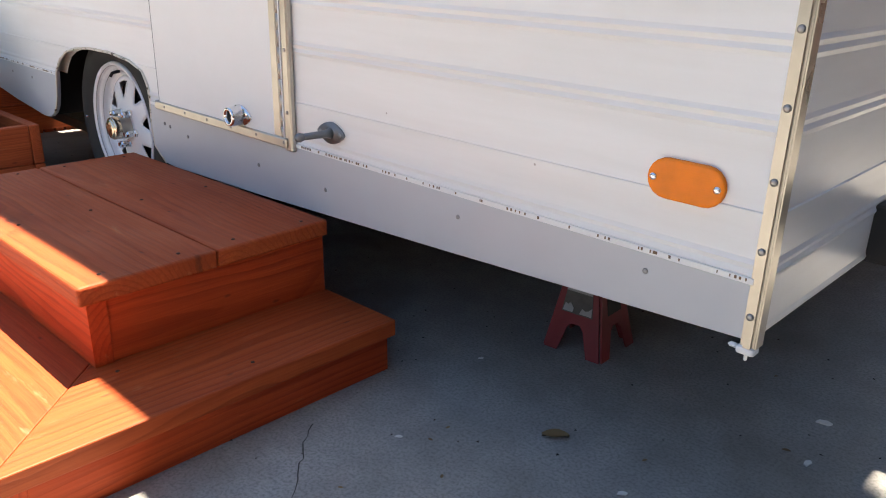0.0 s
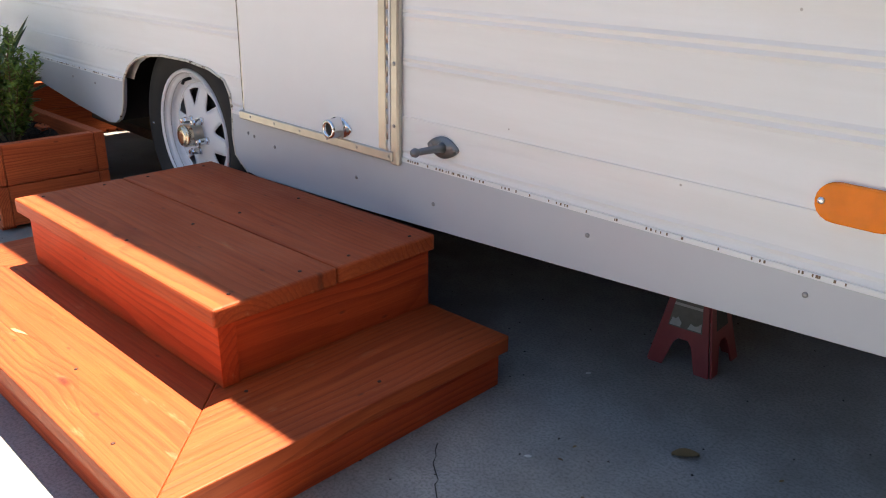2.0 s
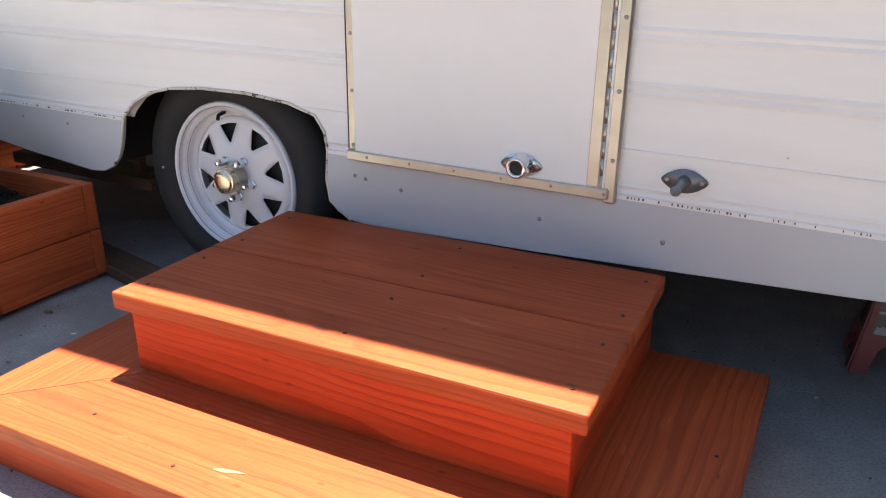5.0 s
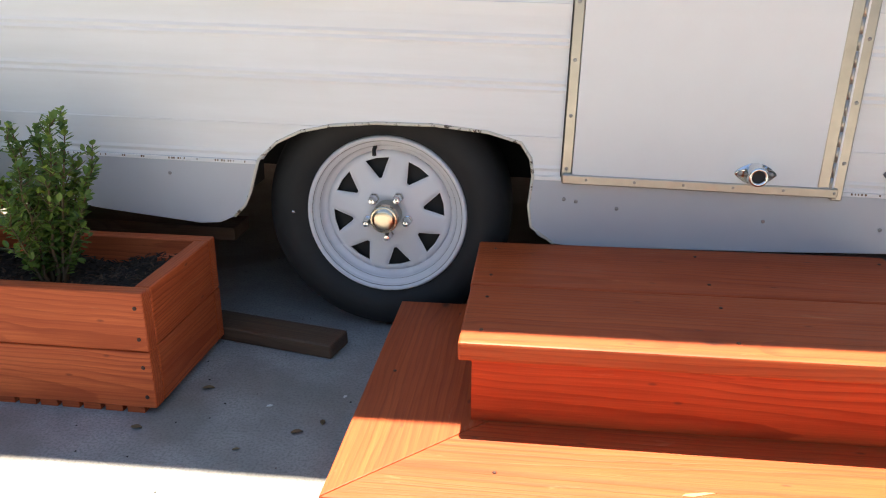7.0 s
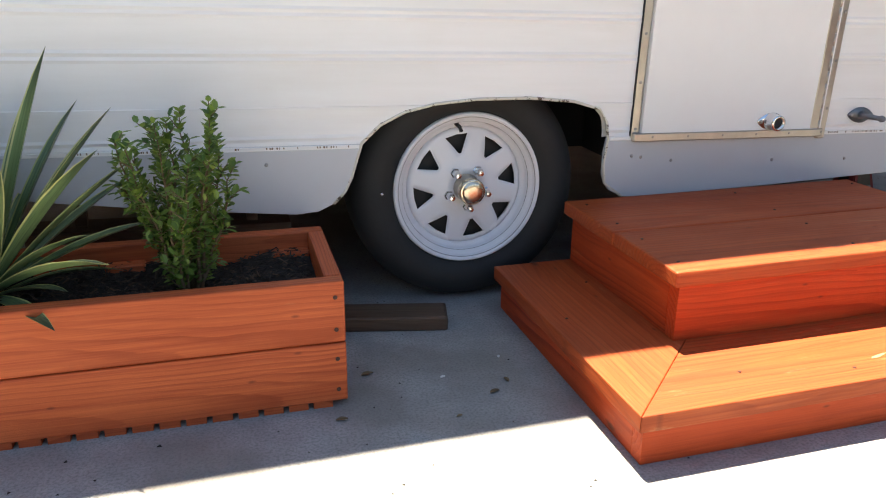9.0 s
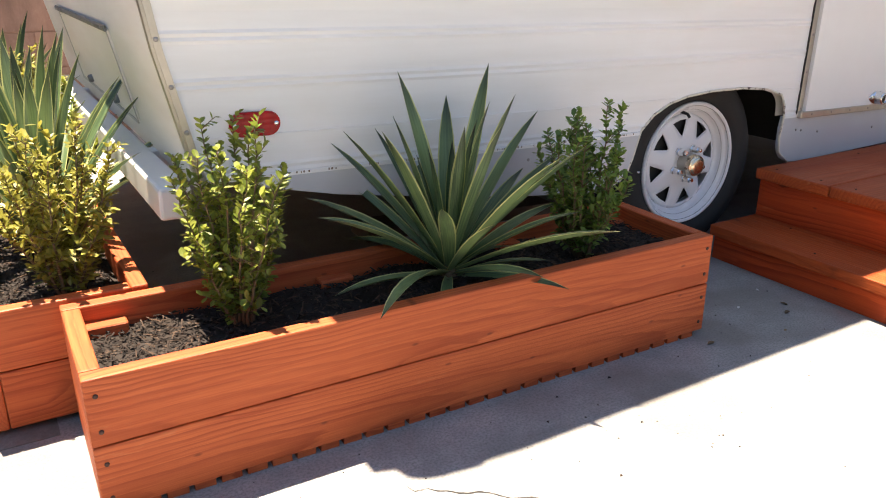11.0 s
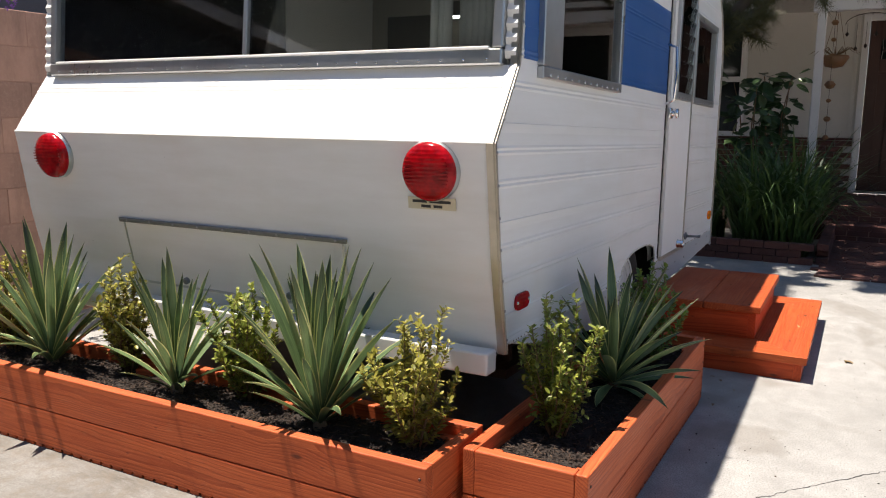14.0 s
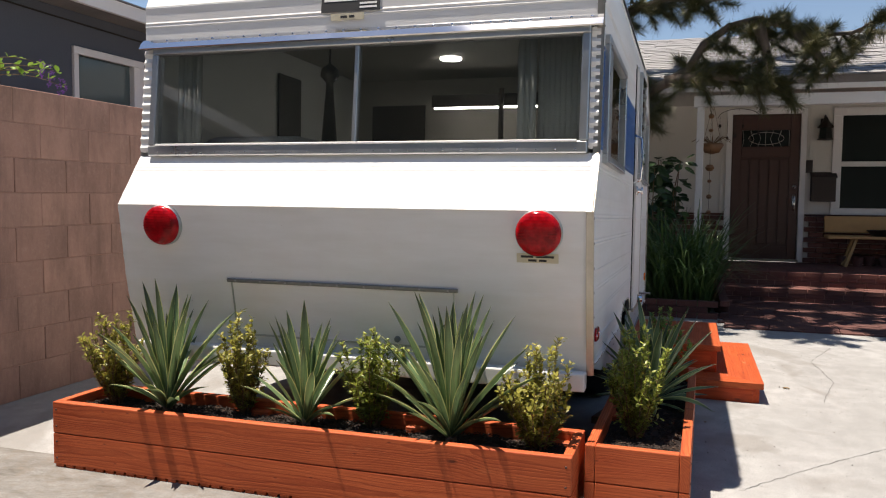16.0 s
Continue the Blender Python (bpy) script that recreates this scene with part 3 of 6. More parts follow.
# latch
lu, lw = tl(-2.05, 1.29)
bm = fresh()
box(bm, lu - 0.025, lu + 0.045, Y0 - 0.030, Y0 - 0.017, lw - 0.03, lw + 0.03, 0.006, 0, 2)
lathe(bm, [(0.016, -0.017), (0.016, -0.045), (0.026, -0.048), (0.026, -0.062), (0.0, -0.064)], (lu + 0.02, Y0, lw), "y", 20)
part("door_latch", bm, M["chrome"], door, "chrome knob latch", True)
# grab handle
hu, hw = tl(-2.10, 1.50)
bm = fresh()
tube(bm, [(hu, Y0 - 0.004, hw + 0.16), (hu, Y0 - 0.05, hw + 0.14), (hu, Y0 - 0.06, hw), (hu, Y0 - 0.05, hw - 0.14), (hu, Y0 - 0.004, hw - 0.16)], 0.007, 8)
part("grab_handle", bm, M["chrome"], trailer, "curved chrome grab handle", True)


def oval_flange(bm, u, w, y, a, b, t, mat=0):
    pts = []
    for i in range(28):
        th = 2 * math.pi * i / 28
        c, s = math.cos(th), math.sin(th)
        pts.append((u + a * c * (1 - 0.12 * abs(s)), w + b * s * (1 - 0.25 * c * c)))
    prism(bm, pts, y, y - t, mat)


# chrome catch socket on the door
cu, cw = tl(-1.638, 0.503)
bm = fresh()
oval_flange(bm, cu, cw, Y0 - 0.0198, 0.048, 0.026, 0.004)
lathe(bm, [(0.027, -0.0235), (0.024, -0.029), (0.0235, -0.052), (0.022, -0.057), (0.016, -0.058), (0.0145, -0.05), (0.014, -0.026)], (cu, Y0, cw), "y", 28)
catch = part("door_catch", bm, M["chrome"], door, "chrome door holder socket", True)
# dark disc stands for the shade deep in the socket
bm = fresh()
lathe(bm, [(0.0145, -0.046), (0.0, -0.046)], (cu, Y0, cw), "y", 20)
part("socket_hole", bm, M["dark"], catch)
screws([(cu - 0.036, Y0 - 0.0238, cw), (cu + 0.036, Y0 - 0.0238, cw)], r=0.006, parent=door)
# grey holder rod on the wall
ru, rw_ = tl(-1.300, 0.505)
bm = fresh()
oval_flange(bm, ru, rw_, Y0 - 0.001, 0.046, 0.024, 0.006)
tube(bm, [(ru, Y0 - 0.004, rw_), (ru, Y0 - 0.02, rw_), (ru, Y0 - 0.085, rw_ + 0.002)], [0.014, 0.0085, 0.007], 12)
lathe(bm, [(0.001, -0.098), (0.008, -0.096), (0.0105, -0.088), (0.008, -0.08), (0.006, -0.078)], (ru, Y0, rw_ + 0.002), "y", 14)
part("door_holder", bm, M["zinc"], trailer, "grey cast door holder rod", True)
screws([(ru + 0.034, Y0 - 0.007, rw_), (ru - 0.034, Y0 - 0.007, rw_)], r=0.005)

# screws in the skirt and patched holes in the siding
screws([(*((p[0], Y0 - 0.004, p[1])),) for p in (tl(x, z) for x, z in ((-0.915, 0.398), (-1.60, 0.381), (-0.508, 0.400), (-1.95, 0.40), (-1.33, 0.37), (-2.05, 0.415), (-2.08, 0.42), (-3.10, 0.455), (-3.3, 0.46)))], r=0.005)

# side markers: amber at the front, red at the rear
def marker(x, z, a, b, mat, label):
    u, w_ = tl(x, z)
    bm = fresh()
    n, pts = 10, []
    for s, c0 in ((1, 0), (-1, math.pi)):
        for i in range(n + 1):
            th = -math.pi / 2 + math.pi * i / n + c0
            pts.append((u + s * (a - b) + b * math.cos(th), w_ + b * math.sin(th)))
    prism(bm, pts, Y0 - 0.001, Y0 - 0.010)
    bmesh.ops.bevel(bm, geom=[e for e in bm.edges if all(v.co.y < Y0 - 0.009 for v in e.verts)], offset=0.003, segments=2, affect="EDGES", profile=0.5)
    ob = part("marker", bm, mat, trailer, label)
    screws([(u - a + 0.011, Y0 - 0.010, w_), (u + a - 0.011, Y0 - 0.010, w_)], r=0.0062, mat="chrome", parent=ob)


marker(-0.456, 0.554, 0.062, 0.031, M["amber"], "oval amber side reflector with two screws")
marker(-4.100, 0.646, 0.061, 0.029, M["redlens"], "oval red side marker")


def small_amber(x, z):
    u, w_ = tl(x, z)
    bm = fresh()
    lathe(bm, [(0.024, 0.0), (0.024, -0.008), (0.017, -0.024), (0.0, -0.028)], (u, Y0 - 0.004, w_), "y", 16)
    part("clearance_light", bm, M["orange_lens"], trailer, "small orange-red clearance light", True)


small_amber(-1.50, 2.03)

# rear: window, drip rail, lamps, hatch, plates, bumper
def rear_u(w_, off=0.0):
    return lerp_table(REAR, w_) - off


RW0, RW1 = 0.925, 1.440
ra = math.atan2(lerp_table(REAR, RW1) - lerp_table(REAR, RW0), RW1 - RW0)
rwm = Matrix.Translation((rear_u(RW0), 0, RW0)) @ Matrix.Rotation(ra, 4, "Y")
RH = (RW1 - RW0) / math.cos(ra)
ya, yb = 1.132, 3.318
bm = fresh()
for a in ((ya, yb, -0.022, 0.030), (ya, yb, RH - 0.03, RH + 0.012), (ya, ya + 0.036, 0.0305, RH - 0.0305), (yb - 0.036, yb, 0.0305, RH - 0.0305)):
    box(bm, -0.030, 0.03, a[0], a[1], a[2], a[3], 0.005)
rear_window = part("rear_window", bm, M["alu_dark"], trailer, "wide aluminium-framed rear window", at=rwm)
bm = fresh()
box(bm, -0.022, 0.02, 2.190, 2.212, 0.031, RH - 0.031, 0.004)
part("mullion", bm, M["alu_dark"], rear_window)
bm = fresh()
for y in (ya + 0.037,):
    box(bm, -0.034, -0.022, ya + 0.045, yb - 0.045, 0.026, 0.036, 0.002)
part("sill_bead", bm, M["white"], rear_window, "bright sill bead")
for y2, y3 in ((ya + 0.036, 2.189), (2.213, yb - 0.036)):
    bm = fresh()
    box(bm, -0.004, 0.0, y2, y3, 0.03, RH - 0.03)
    pane = part("pane", bm, M["glass"], rear_window, "reflective window glass")
    pane.visible_shadow = False
screws([(-0.031, ya + 0.05 + 0.083 * i, -0.006) for i in range(26)], r=0.004, axis="x", parent=rear_window, mat="chrome")
# ribbed jambs each side of the rear window
for y2, y3 in ((Y0 + 0.002, ya - 0.002), (yb + 0.002, Y1 - 0.002)):
    bm = fresh()
    prism(bm, [(0.03, 0.0), (0.03, RH)] + [(-0.012 if i % 2 else -0.003, RH - RH * i / 24) for i in range(25)], y2, y3)
    part("jamb", bm, M["siding"], rear_window, "ribbed white jamb")
# drip rail over the window
bm = fresh()
prism(bm, [(-0.046, RH + 0.000), (-0.043, RH - 0.006), (-0.024, RH + 0.018), (-0.006, RH + 0.044), (-0.010, RH + 0.052), (-0.030, RH + 0.030)], Y0 - 0.008, Y1 + 0.008)
part("drip_rail", bm, M["chrome"], rear_window, "bright bent drip rail with screws")
screws([(-0.021, Y0 + 0.04 + 0.088 * i, RH + 0.040) for i in range(26)], r=0.007, axis="x", parent=rear_window, mat="chrome")

# fine fold line between lower panel and slope
bm = fresh()
box(bm, rear_u(0.659) - 0.004, rear_u(0.659) + 0.004, Y0, Y1, 0.655, 0.663, 0.002)
part("fold", bm, M["siding"], trailer)


def tail_lamp(y, z):
    u, w_ = tl(-4.355, z)
    uu = rear_u(w_)
    m = Matrix.Translation((uu, y, w_)) @ Matrix.Rotation(radians(-7), 4, "Y")
    bm = fresh()
    lathe(bm, [(0.099, 0.0), (0.099, -0.012), (0.094, -0.02)], axis="x", seg=40)
    lamp = part("tail_lamp", bm, M["alu_dark"], trailer, "round red tail lamp", True, m)
    bm = fresh()
    lathe(bm, [(0.095, -0.012), (0.094, -0.03), (0.088, -0.042), (0.07, -0.05), (0.045, -0.055), (0.02, -0.057), (0.0, -0.0575)], axis="x", seg=40)
    part("lens", bm, M["redlens"], lamp, "ribbed red lens", True)
    bm = fresh()
    for i in range(-7, 8):
        h = math.sqrt(max(0, 0.086 ** 2 - (0.0115 * i) ** 2))
        d = -0.053 + 0.9 * (0.0115 * i) ** 2 / 0.2
        box(bm, d - 0.004, d + 0.006, -h * 0.92, h * 0.92, 0.0115 * i - 0.002, 0.0115 * i + 0.002)
    part("lens_rib", bm, M["redlens"], lamp)


tail_lamp(1.302, 1.093)
tail_lamp(3.122, 1.089)

# hatch in the lower rear panel
hm0, hm1 = tl(-4.30, 0.57)[1], tl(-4.31, 0.84)[1]
hang = math.atan2(rear_u(hm1) - rear_u(hm0), hm1 - hm0)
hmx = Matrix.Translation((rear_u(hm0), 0, hm0)) @ Matrix.Rotation(hang, 4, "Y")
HH = (hm1 - hm0)
bm = fresh()
box(bm, -0.006, -0.001, 1.672, 2.778, 0.0, HH - 0.004, 0.001)
hatch = part("hatch", bm, M["siding"], trailer, "pale hatch panel in the rear wall", at=hmx)
bm = fresh()
box(bm, -0.016, -0.0062, 1.655, 2.796, HH - 0.008, HH + 0.010, 0.003)
part("hatch_hinge", bm, M["hinge_dark"], hatch, "dark riveted hinge strip")
bm = fresh()
box(bm, -0.0085, -0.0062, 1.672, 1.680, 0.0, HH - 0.008)
box(bm, -0.0085, -0.0062, 2.770, 2.778, 0.0, HH - 0.008)
box(bm, -0.0095, -0.0062, 1.672, 2.778, -0.004, 0.005)
part("hatch_edge", bm, M["alu_dark"], hatch)
screws([(-0.016, 1.70 + 0.131 * i, HH + 0.001) for i in range(9)], r=0.005, axis="x", parent=hatch)
for y in (1.95, 2.48):
    bm = fresh()
    lathe(bm, [(0.014, 0), (0.014, -0.012), (0.010, -0.016), (0.0, -0.016)], (-0.006, y, 0.03), "x", 16)
    part("hatch_lock", bm, M["zinc"], hatch)

M["paper"] = plain("yellowed_label", (0.66, 0.60, 0.44), 0.6, 0, 0.15, 40)
M["ink"] = plain("dark_ink", (0.03, 0.03, 0.03), 0.6, 0, 0.1, 40)


def plate(y0, y1, z0, z1, ground_mat, bars, label, x):
    (u, wa), (_, wb) = tl(x, z0), tl(x, z1)
    ua, ub = rear_u(wa, 0.007), rear_u(wb, 0.007)
    ang = math.atan2(ub - ua, wb - wa)
    m = Matrix.Translation((ua, 0, wa)) @ Matrix.Rotation(ang, 4, "Y")
    bm = fresh()
    box(bm, -0.002, 0.001, y0, y1, 0, z1 - z0)
    ob = part("label_plate", bm, ground_mat, trailer, label, at=m)
    bm = fresh()
    for a0, a1, b0, b1 in bars:
        box(bm, -0.0032, -0.0018, y1 - (y1 - y0) * a1, y1 - (y1 - y0) * a0, (z1 - z0) * b0, (z1 - z0) * b1)
    return ob, bm


ob, bm = plate(1.222, 1.396, 0.967, 1.006, M["paper"], ((0.1, 0.4, 0.55, 0.78), (0.46, 0.9, 0.55, 0.78), (0.28, 0.48, 0.15, 0.38), (0.54, 0.72, 0.15, 0.38)), "small yellowed dealer label with dark lettering", -4.33)
part("lettering", bm, M["ink"], ob)
ob, bm = plate(2.098, 2.394, 2.088, 2.20, M["ink"], ((0.05, 0.62, 0.45, 0.66), (0.66, 0.95, 0.28, 0.36), (0.66, 0.95, 0.12, 0.2)), "black maker's badge with white lettering", -4.09)
part("lettering", bm, M["white"], ob)
ob, bm = plate(2.177, 2.344, 2.05, 2.082, M["paper"], ((0.3, 0.5, 0.3, 0.65), (0.56, 0.72, 0.3, 0.65)), "small faded label", -4.10)
part("lettering", bm, M["ink"], ob)

bu, bw = tl(-4.257, 0.475)
bm = fresh()
box(bm, bu - 0.075, bu + 0.0, 1.105, 3.30, bw - 0.038, bw + 0.038, 0.008, 0, 2)
bumper = part("bumper", bm, M["bumper"], trailer, "white painted box-section bumper")
for y in (1.55, 2.85):
    bm = fresh()
    box(bm, bu + 0.001, bu + 0.3, y, y + 0.06, bw - 0.035, bw + 0.03)
    part("bumper_arm", bm, M["bumper"], trailer)

# old board slung under the floor behind the wheel
bm = fresh()
ub0, wb0 = tl(-3.72, 0.215)
ub1, wb1 = tl(-3.03, 0.195)
prism(bm, [(ub0, wb0), (ub1, wb1), (ub1, wb1 + 0.038), (ub0, wb0 + 0.038)], 1.30, 1.42)
for u_ in (ub0 + 0.12, ub1 - 0.12):
    box(bm, u_, u_ + 0.03, 1.34, 1.37, wb1 + 0.03, 0.02)
part("under_board", bm, M["old_wood"], trailer, "old brown board slung under the floor")

# frame rails and axle
bm = fresh()
for y in (Y0 + 0.47, Y1 - 0.52):
    box(bm, -1.6, 2.9, y, y + 0.05, -0.09, 0.02, 0.004)
for u in (-1.2, -0.4, 0.4, 1.2, 2.0):
    box(bm, u, u + 0.05, Y0 + 0.46, Y1 - 0.46, -0.06, 0.02)
part("frame_rail", bm, M["dark"], trailer)
au, aw = tl(-2.543, 0.335)
bm = fresh()
tube(bm, [(au, Y0 + 0.3, aw), (au, Y1 - 0.3, aw)], 0.03, 12)
part("axle", bm, M["dark"], trailer, "", True)


# the cap's warm reflection is put into its base colour
M["dustcap"] = plain("cap_metal_warm_reflection", (0.78, 0.66, 0.50), 0.22, 1.0, 0.12, 40, 0.05)


# wheel: painted rim with eight windows, tyre, hub and nuts
def wheel(y, out):
    hubm = Matrix.Translation((au, y, aw)) @ Matrix.Rotation(0 if out < 0 else math.pi, 4, "Z")
    bm = fresh()
    lathe(bm, [(0.2125, 0.018), (0.2155, 0.008), (0.2125, 0.0), (0.206, 0.002), (0.203, 0.012), (0.198, 0.018), (0.190, 0.020), (0.188, 0.034), (0.179, 0.046), (0.172, 0.047), (0.170, 0.060), (0.170, 0.14)], axis="y", seg=64)
    rings = [(0.170, 0.047), (0.160, 0.040), (0.152, 0.0375), (0.132, 0.034), (0.113, 0.031), (0.099, 0.029), (0.088, 0.028), (0.074, 0.026), (0.060, 0.022), (0.036, 0.022)]
    half = {0.152: 12.5, 0.132: 9.4, 0.113: 5.8, 0.099: 2.2}
    rows = []
    for r, d in rings:
        row = []
        for k in range(8):
            h = half.get(r, 12.5 if r > 0.15 else 2.2)
            for a in (-22.5, -(22.5 + h) / 2, -h, 0.0, h, (22.5 + h) / 2):
                th = radians(45 * k + 12 + a)
                row.append(bm.verts.new((r * math.cos(th), d, r * math.sin(th))))
        rows.append(row)
    for (ra_, a), (rb_, b) in zip(zip(rings, rows), zip(rings[1:], rows[1:])):
        n = len(a)
        for i in range(n):
            if ra_[0] in half and rb_[0] in half and i % 6 in (2, 3):
                continue
            bm.faces.new((a[i], a[(i + 1) % n], b[(i + 1) % n], b[i]))
    bmesh.ops.remove_doubles(bm, verts=bm.verts, dist=0.0003)
    rim = part("wheel", bm, M["rim"], trailer, "white painted steel spoke wheel", True, hubm)
    sol = rim.modifiers.new("thickness", "SOLIDIFY")
    sol.thickness, sol.offset = 0.0035, 0.0
    bm = fresh()
    lathe(bm, [(0.209, 0.016), (0.222, 0.004), (0.240, -0.008), (0.262, -0.012), (0.285, -0.009), (0.305, 0.002), (0.320, 0.016), (0.327, 0.030), (0.331, 0.045), (0.333, 0.10), (0.331, 0.155), (0.32, 0.184), (0.285, 0.205), (0.21, 0.185)], axis="y", seg=72)
    tyre = part("tyre", bm, M["rubber"], rim, "black rubber tyre", True)
    # thin dark rings draw the shade of the rim's grooves
    for rg, dg_ in ((0.2035, 0.0085), (0.1885, 0.0265)):
        bm = fresh()
        lathe(bm, [(rg - 0.0012, dg_ - 0.003), (rg, dg_ - 0.0046), (rg + 0.0012, dg_ - 0.003)], axis="y", seg=64)
        part("rim_groove", bm, M["hinge_dark"], rim, "dark ring for the shade in the rim's groove", True)
    bm = fresh()
    lathe(bm, [(0.20, 0.10), (0.14, 0.055), (0.11, 0.056), (0.0, 0.056)], axis="y", seg=40)
    part("brake_drum", bm, M["dark"], rim, "", True)
    bm = fresh()
    lathe(bm, [(0.040, 0.026), (0.038, 0.010), (0.037, -0.022), (0.0365, -0.03)], axis="y", seg=32)
    hub = part("hub", bm, M["alu"], rim, "bare metal hub", True)
    bm = fresh()
    lathe(bm, [(0.0372, -0.012), (0.0376, -0.032), (0.034, -0.038), (0.0315, -0.0355), (0.030, -0.040), (0.024, -0.0425), (0.012, -0.0435), (0.0, -0.0437)], axis="y", seg=32)
    part("hub_cap", bm, M["dustcap"], rim, "shiny dust cap with a warm reflection in its colour", True)
    for k in range(5):
        th = radians(58 + 72 * k)
        bm = fresh()
        lathe(bm, [(0.0155, 0.024), (0.014, 0.016), (0.0115, 0.014), (0.0115, -0.008), (0.0085, -0.013), (0.0075, -0.019), (0.0, -0.020)], (0.056 * math.cos(th), 0, 0.056 * math.sin(th)), "y", 6)
        part("lug_nut", bm, M["chrome"], rim, "chrome lug nut")
    bm = fresh()
    tube(bm, [(-0.035, 0.03, 0.180), (-0.033, 0.004, 0.176), (-0.030, -0.004, 0.165)], [0.006, 0.005, 0.0055], 8)
    part("valve", bm, M["rubber"], rim, "", True)
    bm = fresh()
    lathe(bm, [(0.005, -0.010), (0.0045, -0.0135), (0.0, -0.0145)], (-0.252, 0, 0.0), "y", 10)
    part("tyre_stud", bm, M["chrome"], rim, "", True)


wheel(1.158, -1)
wheel(3.30, 1)

# interior, seen through the rear window
M["panelling"] = plain("pale_interior_panelling", (0.34, 0.31, 0.27), 0.6, 0, 0.08, 6)
M["curtain"] = plain("grey_curtain_cloth", (0.50, 0.50, 0.48), 0.9, 0, 0.08, 90, 0.2)
M["cushion"] = plain("pale_cushion_cloth", (0.55, 0.56, 0.56), 0.9, 0, 0.08, 60, 0.2)
M["darkwood"] = plain("dark_wood", (0.04, 0.03, 0.025), 0.5, 0, 0.2, 20)
bm = fresh()
box(bm, -1.62, 2.10, Y0 + 0.038, Y1 - 0.038, 1.70, 1.71)
part("inner_ceiling", bm, M["panelling"], trailer)
bm = fresh()
box(bm, 0.9, 0.93, 1.75, Y1 - 0.04, 0.06, 1.70)
part("partition", bm, M["panelling"], trailer)
for y2, folds in ((1.395, 3), (3.115, 5)):
    bm = fresh()
    for i in range(folds):
        tube(bm, [(-1.60 + 0.01 * (i % 2), y2 + 0.026 * i, RW0 + 0.01), (-1.585 + 0.01 * (i % 2), y2 + 0.026 * i, RW1 + 0.01)], 0.016, 8)
    part("curtain", bm, M["curtain"], trailer, "gathered pale curtain", True)
bm = fresh()
for i in range(9):
    tube(bm, [(-1.54, 1.165 + 0.025 * i, RW0 - 0.05), (-1.53, 1.165 + 0.025 * i, RW1 + 0.01)], [0.0165, 0.015], 8)
part("curtain", bm, M["curtain"], trailer, "drawn pale curtain", True)
bm = fresh()
box(bm, -1.55, -0.75, 1.9, Y1 - 0.06, 0.46, 0.62, 0.03, 0, 2)
box(bm, -1.55, -0.75, 2.55, 3.15, 0.82, 1.02, 0.07, 0, 3)
part("bed", bm, M["cushion"], trailer, "pale bed with a pillow")
bm = fresh()
box(bm, 0.885, 0.899, 2.75, 3.2, 0.95, 1.5)
box(bm, -0.4, -0.1, Y1 - 0.055, Y1 - 0.04, 0.95, 1.55)
part("picture_frame", bm, M["darkwood"], trailer, "dark framed picture")
bm = fresh()
box(bm, 0.60, 0.895, 1.75, 2.60, 1.50, 1.53)
box(bm, 0.60, 0.62, 1.75, 2.60, 1.44, 1.50)
tube(bm, [(0.55, 2.05, 1.15), (0.55, 2.05, 1.56)], 0.02, 8)
part("shelf", bm, M["darkwood"], trailer, "dark shelf with a light strip under it")


def glow(name, power, color=(1, 0.97, 0.92)):
    k = Nodes(name)
    return k.end((0.9, 0.9, 0.9), 0.5, 0.0, None, Emission_Color=(*color, 1), Emission_Strength=power)


bm = fresh()
tube(bm, [(-0.9, 2.72, 1.69), (-0.9, 2.72, 1.45)], 0.006, 6)
lathe(bm, [(0.0, 1.50), (0.05, 1.46), (0.055, 1.42), (0.02, 1.38), (0.03, 1.25), (0.045, 1.05), (0.0, 1.04)], (-0.9, 2.72, 0), "z", 10)
part("hanging_ornament", bm, M["darkwood"], trailer, "dark hanging tassel ornament", True)
M["glow"] = glow("lamp_glow", 9.0)
bm = fresh()
lathe(bm, [(0.075, 0.0), (0.07, -0.012), (0.0, -0.014)], (0.1, 2.30, 1.70), "z", 24)
part("ceiling_lamp", bm, M["glow"], trailer, "round lit ceiling lamp")
bm = fresh()
box(bm, 0.604, 0.616, 1.77, 2.58, 1.425, 1.439)
part("light_strip", bm, M["glow"], trailer, "lit strip under the shelf")


# ---- wooden steps and planters ----
def plank(parent, name, length, width, thick, at, material, label="", bevel=0.004, poly=None):
    """A board: grain along its own x, from the origin corner."""
    bm = fresh()
    if poly is None:
        box(bm, 0, length, 0, width, 0, thick, bevel, 0, 2)
    else:
        prism(bm, poly, 0, thick, plane="xy")
        bmesh.ops.bevel(bm, geom=list(bm.edges), offset=bevel, segments=2, affect="EDGES", profile=0.5)
    return part(name, bm, material, parent, label, False, at)


M["nail"] = plain("rusty_dark_screw_head", (0.085, 0.04, 0.03), 0.6, 0.4, 0.3, 100)
SCREW["nail"] = screw_mesh(M["nail"])

SX0, SX1, SY0, SY1 = -2.49, -1.090, 0.258, 1.078
UX0, UX1, UY0, UY1 = -2.282, -1.303, 0.503, 1.077
steps = thing("wooden_steps", (0, 0, 0), "red-stained wooden two-tier entry steps on the concrete", "steps")
T = 0.038
ws = 0.286
fl = SX1 - SX0
plank(steps, "tread", fl, ws, T, pose(SX0, SY0, 0.089), M["tread"], "mitred red-stained lower tread", 0.0028, [(0, 0), (fl, 0), (fl - ws, ws), (ws, ws)])
dl = SY1 - SY0
